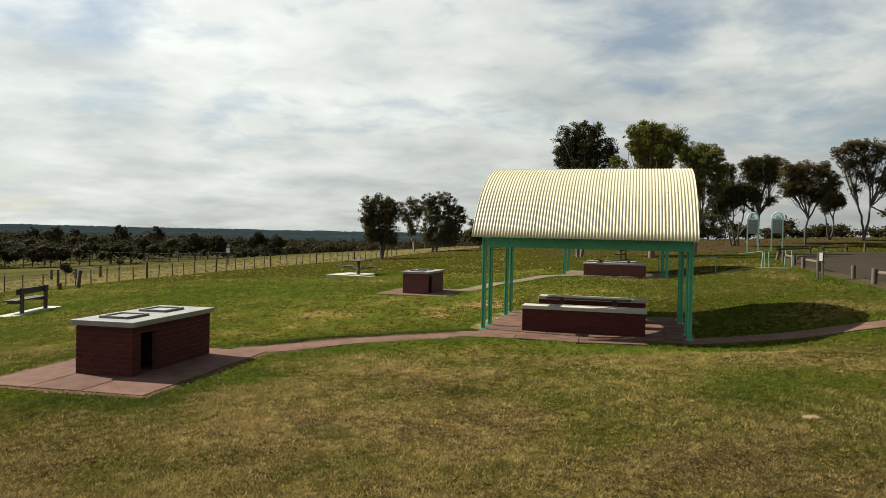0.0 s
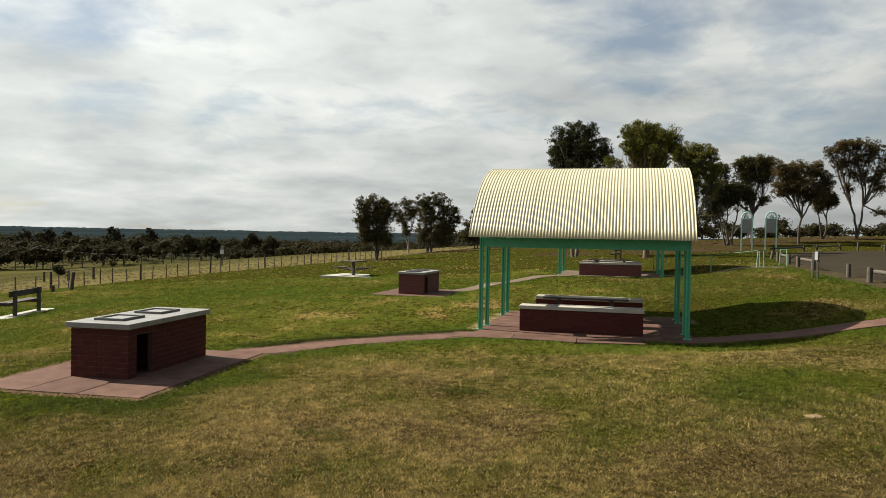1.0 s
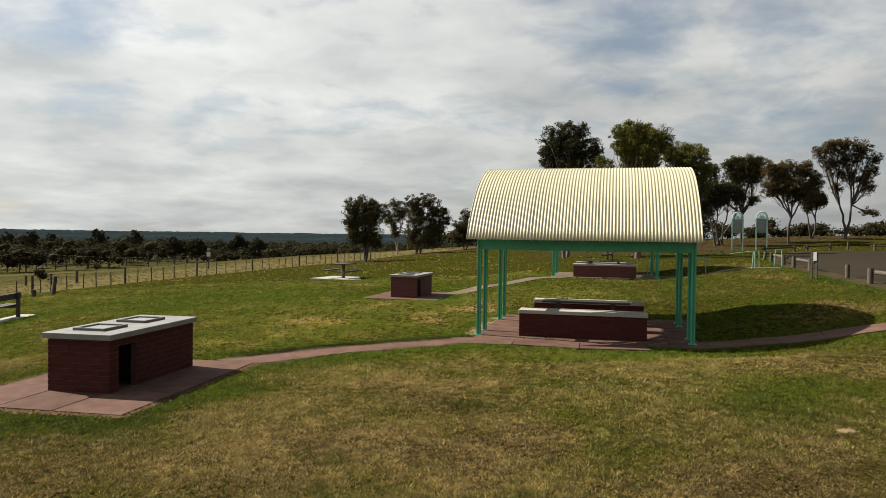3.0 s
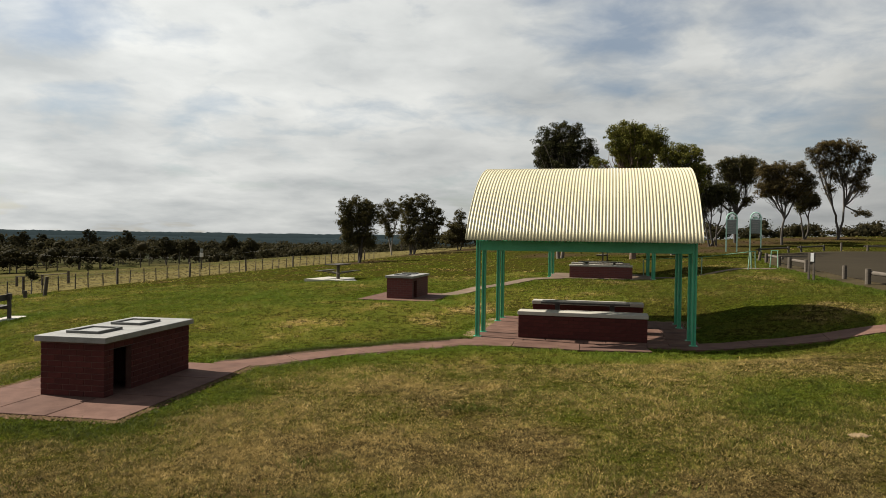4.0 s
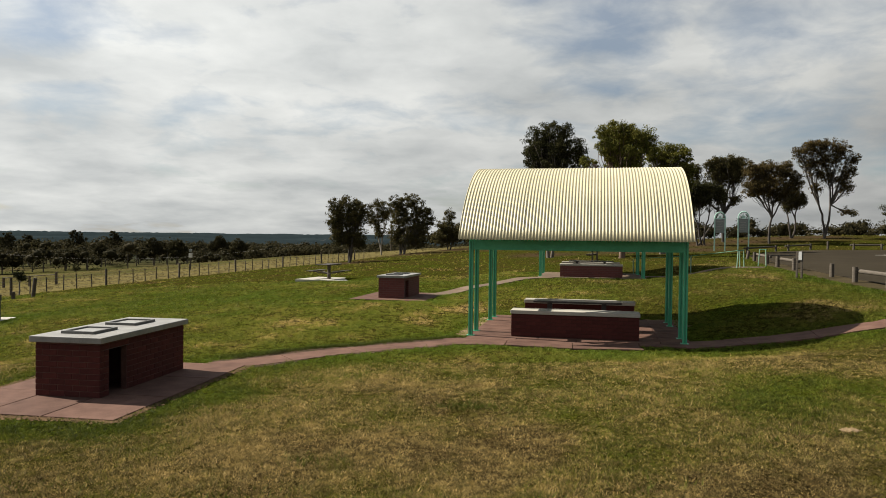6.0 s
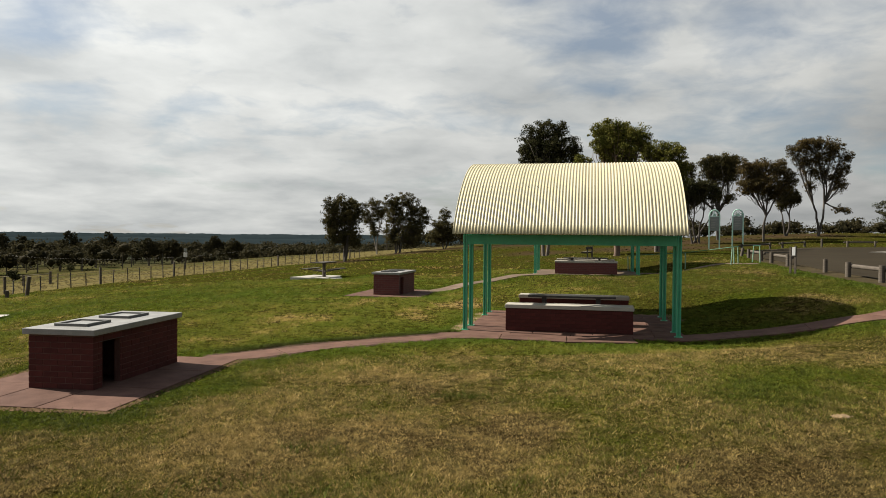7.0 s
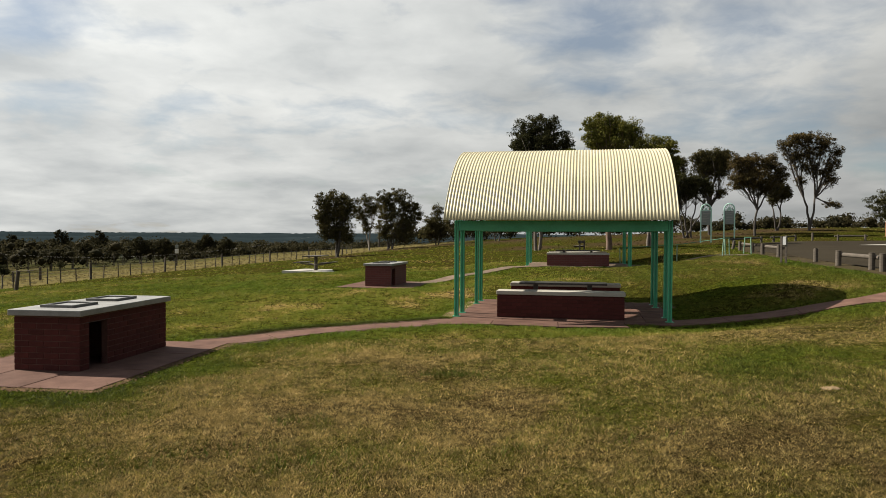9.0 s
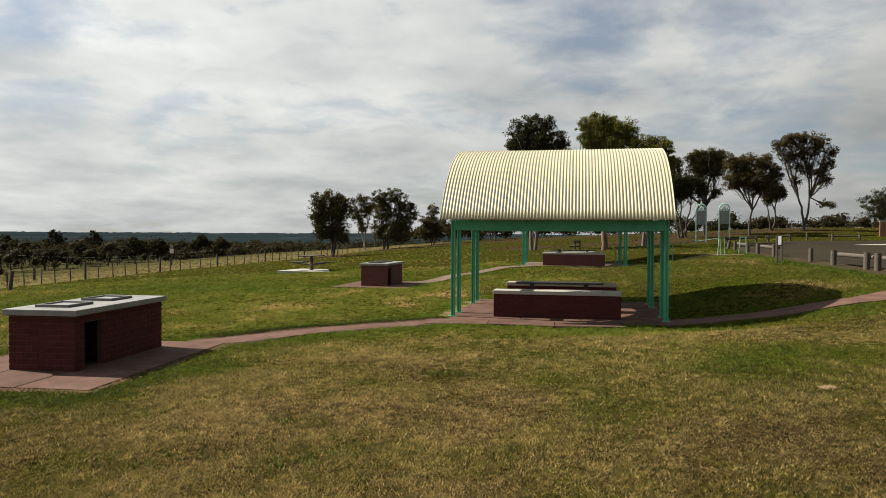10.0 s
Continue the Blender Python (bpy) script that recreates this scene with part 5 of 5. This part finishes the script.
# fresher (+) and drier (-) patches: x, y, their reach in x and y, and by how much
LUSH = [(-3.5, 11.4, 1.0, 0.7, 0.22), (-5.4, 9.3, 0.8, 0.5, 0.15), (0.2, 13.4, 0.6, 0.5, -0.11), (-2.1, 8.4, 0.7, 0.5, -0.11),
        (-0.9, 8.6, 0.9, 0.7, -0.15), (0.1, 8.3, 0.7, 0.5, -0.17), (1.4, 11.1, 0.4, 0.3, -0.11), (-1.4, 7.8, 0.2, 0.2, 0.2),
        (0.3, 11.2, 0.5, 0.5, 0.1), (1.1, 9.7, 0.6, 0.4, 0.12), (3.3, 9.8, 1.7, 1.5, 0.2), (1.7, 8.1, 0.9, 0.6, 0.2),
        (5.5, 11.3, 1.1, 1.1, 0.17), (-0.1, 7.4, 0.3, 0.3, -0.13), (-4.3, 20.4, 1.4, 1.4, -0.14), (0.4, 24.1, 0.7, 1.4, -0.14),
        (-7.8, 31.1, 4.9, 7.4, 0.1), (-12.1, 27.8, 5.3, 9.3, 0.1), (9.2, 22.1, 1.8, 1.5, 0.26)]
LITTER = [(9.5, 67, 4), (18, 67, 5), (22, 68, 6), (27, 76, 5), (33, 78, 4.5), (38.5, 81, 4), (43, 81, 4), (-8.9, 68.2, 3.5), (-4.5, 86, 6), (2, 97, 7), (12, 92, 11), (24, 90, 10)]
bare_left, _ = strip(bezier_line([(-4.0, 14.05), (-2.9, 14.95), (-2.0, 15.4), (-0.9, 16.42), (0.3, 17.2)], 8), 0.92)
LITTER += [(x, y, 0.20) for x, y in bare_left]
flat_v = np.array([v[:2] for v in gv])
dress(ground, flat_v[:, 0], flat_v[:, 1])


def grass(name, y0, y1, wedge, count, height, width, seed, label, material, flat=(0.25, 1.4), keep=None):
    """Blades of turf as thin leaning triangles, denser in tufts; flat: how far they lie over, in heights."""
    r = np.random.RandomState(seed)
    py = y0 * (y1 / y0) ** r.rand(count)
    px = (r.rand(count) * 2 - 1) * (py * wedge + 0.8)
    # most blades stand in small clumps and lean out of them
    k = max(1, count // 26)
    which = r.randint(0, k, count)
    spread = 0.019 * (py[which] / y0) ** 0.8 * r.uniform(0.5, 1.5, k)[which]
    off = r.normal(0, 1, (count, 2)) * spread[:, None]
    loose = r.rand(count) < 0.14
    px, py = np.where(loose, px, px[which] + off[:, 0]), np.where(loose, py, py[which] + off[:, 1])
    # chance tone, shifted by place to set brightness; lens falloff at near right
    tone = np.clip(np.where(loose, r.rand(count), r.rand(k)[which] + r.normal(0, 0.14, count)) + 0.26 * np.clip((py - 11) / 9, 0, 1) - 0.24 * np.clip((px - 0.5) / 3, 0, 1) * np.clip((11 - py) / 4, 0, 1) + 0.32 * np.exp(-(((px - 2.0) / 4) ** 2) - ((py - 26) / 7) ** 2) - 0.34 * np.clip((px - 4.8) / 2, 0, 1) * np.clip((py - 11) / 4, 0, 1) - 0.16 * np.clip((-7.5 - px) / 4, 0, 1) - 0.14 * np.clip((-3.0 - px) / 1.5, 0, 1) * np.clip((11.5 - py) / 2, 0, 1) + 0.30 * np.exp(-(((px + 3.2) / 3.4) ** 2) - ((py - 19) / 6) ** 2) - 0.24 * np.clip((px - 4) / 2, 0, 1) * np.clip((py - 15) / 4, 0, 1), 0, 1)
    vigour = np.where(loose, 0.8, r.uniform(0.6, 1.4, k)[which])
    outward = np.where(loose, r.rand(count) * 2 * np.pi, np.arctan2(off[:, 1], off[:, 0]) + r.normal(0, 0.7, count))
    ok = np.ones(count, bool)
    for poly in PAVED:
        ok &= ~inside(px, py, poly)
    if keep is not None:
        ok &= keep(px, py)
    tuft = np.sin(px * 3.1 + 1.3 * np.sin(py * 2.3)) * np.sin(py * 2.7 + 1.7 * np.sin(px * 1.9)) + 0.8 * np.sin(px * 0.9 + 2 * np.sin(py * 0.55)) * np.sin(py * 0.8)
    # thinner at the near right, where dark ground stands in for lens falloff
    worn = 1 - 0.15 * np.exp(-(((px - 4.6) / 2.6) ** 2) - ((py - 5.6) / 3.0) ** 2)
    ok &= r.rand(count) < (0.78 + 0.2 * tuft) * worn
    px, py, tuft, vigour, outward, tone = px[ok], py[ok], tuft[ok], vigour[ok], outward[ok], tone[ok]
    n = len(px)
    pz = ground_heights(px, py) - 0.008
    h = height * vigour * r.uniform(0.45, 1.2, n) * (1 + 0.28 * tuft) * (1 + 0.9 * (r.rand(n) < 0.03))
    a = r.rand(n) * 2 * np.pi
    lean = h * r.uniform(*flat, n)
    b = outward
    w = width * r.uniform(0.6, 1.3, n) * (py / y0) ** 0.8
    h *= (py / y0) ** 0.35
    lean *= (py / y0) ** 0.35
    base = np.stack([px, py, pz], 1)
    side = np.stack([np.cos(a) * w, np.sin(a) * w, np.zeros(n)], 1)
    tip = base + np.stack([np.cos(b) * lean, np.sin(b) * lean, h], 1)
    v = np.stack([base - side, base + side, tip], 1).reshape(-1, 3)
    ob = new(name, mesh_from(name, v, np.arange(3 * n).reshape(n, 3), material))
    dress(ob, px, py, 3)
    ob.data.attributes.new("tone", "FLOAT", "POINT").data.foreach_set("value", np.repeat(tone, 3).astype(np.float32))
    return tagged(ob, label, "grass", kind="stuff")


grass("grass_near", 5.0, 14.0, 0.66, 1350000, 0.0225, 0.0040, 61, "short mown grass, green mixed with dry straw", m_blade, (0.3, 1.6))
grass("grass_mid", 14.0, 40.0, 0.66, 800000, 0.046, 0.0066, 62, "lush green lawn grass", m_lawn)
grass("grass_far", 40.0, 90.0, 0.70, 110000, 0.07, 0.016, 63, "rough lawn grass further off", m_lawn, keep=lambda x, y: -0.925 * x + 0.38 * y < 37.6)
grass("dry_grass", 34.0, 120.0, 0.72, 190000, 0.075, 0.010, 64, "long straw-coloured grass beyond the fence", m_dry, keep=lambda x, y: (-0.925 * x + 0.38 * y > 37.6) & (x < 5))


def tufts(name, spots, seed, label):
    """Taller dark green clumps that stand out of the turf."""
    r = np.random.RandomState(seed)
    vs = []
    for x, y, rad, n in spots:
        p = r.normal(0, rad, (n, 2)) * (1.6, 0.8) + (x, y)
        z = ground_heights(p[:, 0], p[:, 1]) - 0.005
        h = r.uniform(0.03, 0.085, n)
        a, b = r.rand(n) * 6.28, r.rand(n) * 6.28
        base = np.stack([p[:, 0], p[:, 1], z], 1)
        side = np.stack([np.cos(a), np.sin(a), 0 * a], 1) * 0.006
        tip = base + np.stack([np.cos(b) * h * 0.8, np.sin(b) * h * 0.8, h], 1)
        vs.append(np.stack([base - side, base + side, tip], 1).reshape(-1, 3))
    v = np.concatenate(vs)
    ob = new(name, mesh_from(name, v, np.arange(len(v)).reshape(-1, 3), m_tuft))
    return tagged(ob, label, "grass", kind="stuff")


rt = random.Random(3)
tuft_spots = [(-0.15, 10.4, 0.16, 260), (0.15, 10.25, 0.12, 160), (-1.7, 8.0, 0.13, 160), (-1.3, 6.6, 0.2, 300)]
for _ in range(16):
    y = 5.0 * 3.6 ** rt.random()
    tuft_spots.append((rt.uniform(-0.62, 0.62) * y, y, rt.uniform(0.08, 0.18), rt.randint(50, 120)))
tuft_spots = [s for s in tuft_spots if not any(inside(np.array([s[0]]), np.array([s[1]]), p)[0] for p in PAVED)]
fringe, _ = strip(bezier_line([(-4.3, 14.15), (-2.9, 14.95), (-2.0, 15.4), (-0.9, 16.42), (0.3, 17.2)], 14), 1.10)
tuft_spots += [(x + rt.uniform(-0.05, 0.05), y + rt.uniform(-0.03, 0.08), rt.uniform(0.05, 0.11), rt.randint(90, 260)) for x, y in fringe]
tufts("grass_tufts", tuft_spots, 81, "dark green grass clumps standing out of the lawn")


def soil_edge(name, line, width, count, seed, label, material=None):
    """Crumbs of bare soil and dead grass along a path's edge."""
    r = np.random.RandomState(seed)
    pts = np.array(line)
    seg = r.randint(0, len(pts) - 1, count)
    t = r.rand(count, 1)
    p = pts[seg] * (1 - t) + pts[seg + 1] * t + r.normal(0, width, (count, 2))
    ok = np.ones(count, bool)
    for poly in PAVED[:GREEN_EDGED]:
        ok &= ~inside(p[:, 0], p[:, 1], poly)
    p = p[ok]
    n = len(p)
    c = np.stack([p[:, 0], p[:, 1], ground_heights(p[:, 0], p[:, 1]) + 0.016], 1)
    s = r.uniform(0.012, 0.036, n)
    d = np.array([(1, 0, -0.3), (-0.5, 0.85, -0.3), (-0.5, -0.85, -0.3), (0, 0, 0.25)])
    v = (c[:, None] + d[None] * s[:, None, None] * r.uniform(0.7, 1.3, (n, 4, 1))).reshape(-1, 3)
    k = np.arange(n)[:, None] * 4
    f = np.concatenate([k + np.array(q) for q in ((0, 1, 3), (1, 2, 3), (2, 0, 3))])
    ob = new(name, mesh_from(name, v, f, material or m_soil))
    return tagged(ob, label, "soil", kind="stuff")


edge_left, edge_right = strip(bezier_line([(-4.62, 13.75), (-4.0, 14.05), (-2.9, 14.95), (-2.0, 15.4), (-0.9, 16.42), (0.3, 17.2)]), 0.76)
soil_edge("soil_patch", [(4.14, 8.63), (4.2, 8.66), (4.25, 8.67)], 0.026, 150, 74, "small bare pale patch of soil in the lawn", m_sand)
soil_edge("soil_edge_path", strip(bezier_line([(-4.5, 13.8), (-4.0, 14.05), (-2.9, 14.95), (-2.0, 15.4), (-0.9, 16.42), (0.3, 17.2)]), 0.86)[0], 0.045, 6000, 71, "crumbly bare soil along the footpath edge")
soil_edge("soil_edge_verge", edge_right, 0.04, 700, 72, "crumbly bare soil along the footpath edge")
for strip_of in (((-0.2, 0.1), (-0.2, 3.9)), ((4.5, 4.85), (5.3, 4.8), (5.35, 3.4))):
    soil_edge("gravel_edge", [tuple((SHELTER_1 @ Vector((x, y, 0))).to_2d()) for x, y in strip_of], 0.09, 1500, 75, "loose pale gravel beside the shelter floor", m_sand)
corner = [tuple((BBQ_1 @ Vector((x, y, 0))).to_2d()) for x, y in ((-2.0, 3.0), (-2.0, -1.1), (0.96, -1.1), (0.97, 3.0))]
soil_edge("soil_edge_barbecue", corner, 0.045, 2200, 73, "bare sandy soil round the barbecue paving", m_earth)
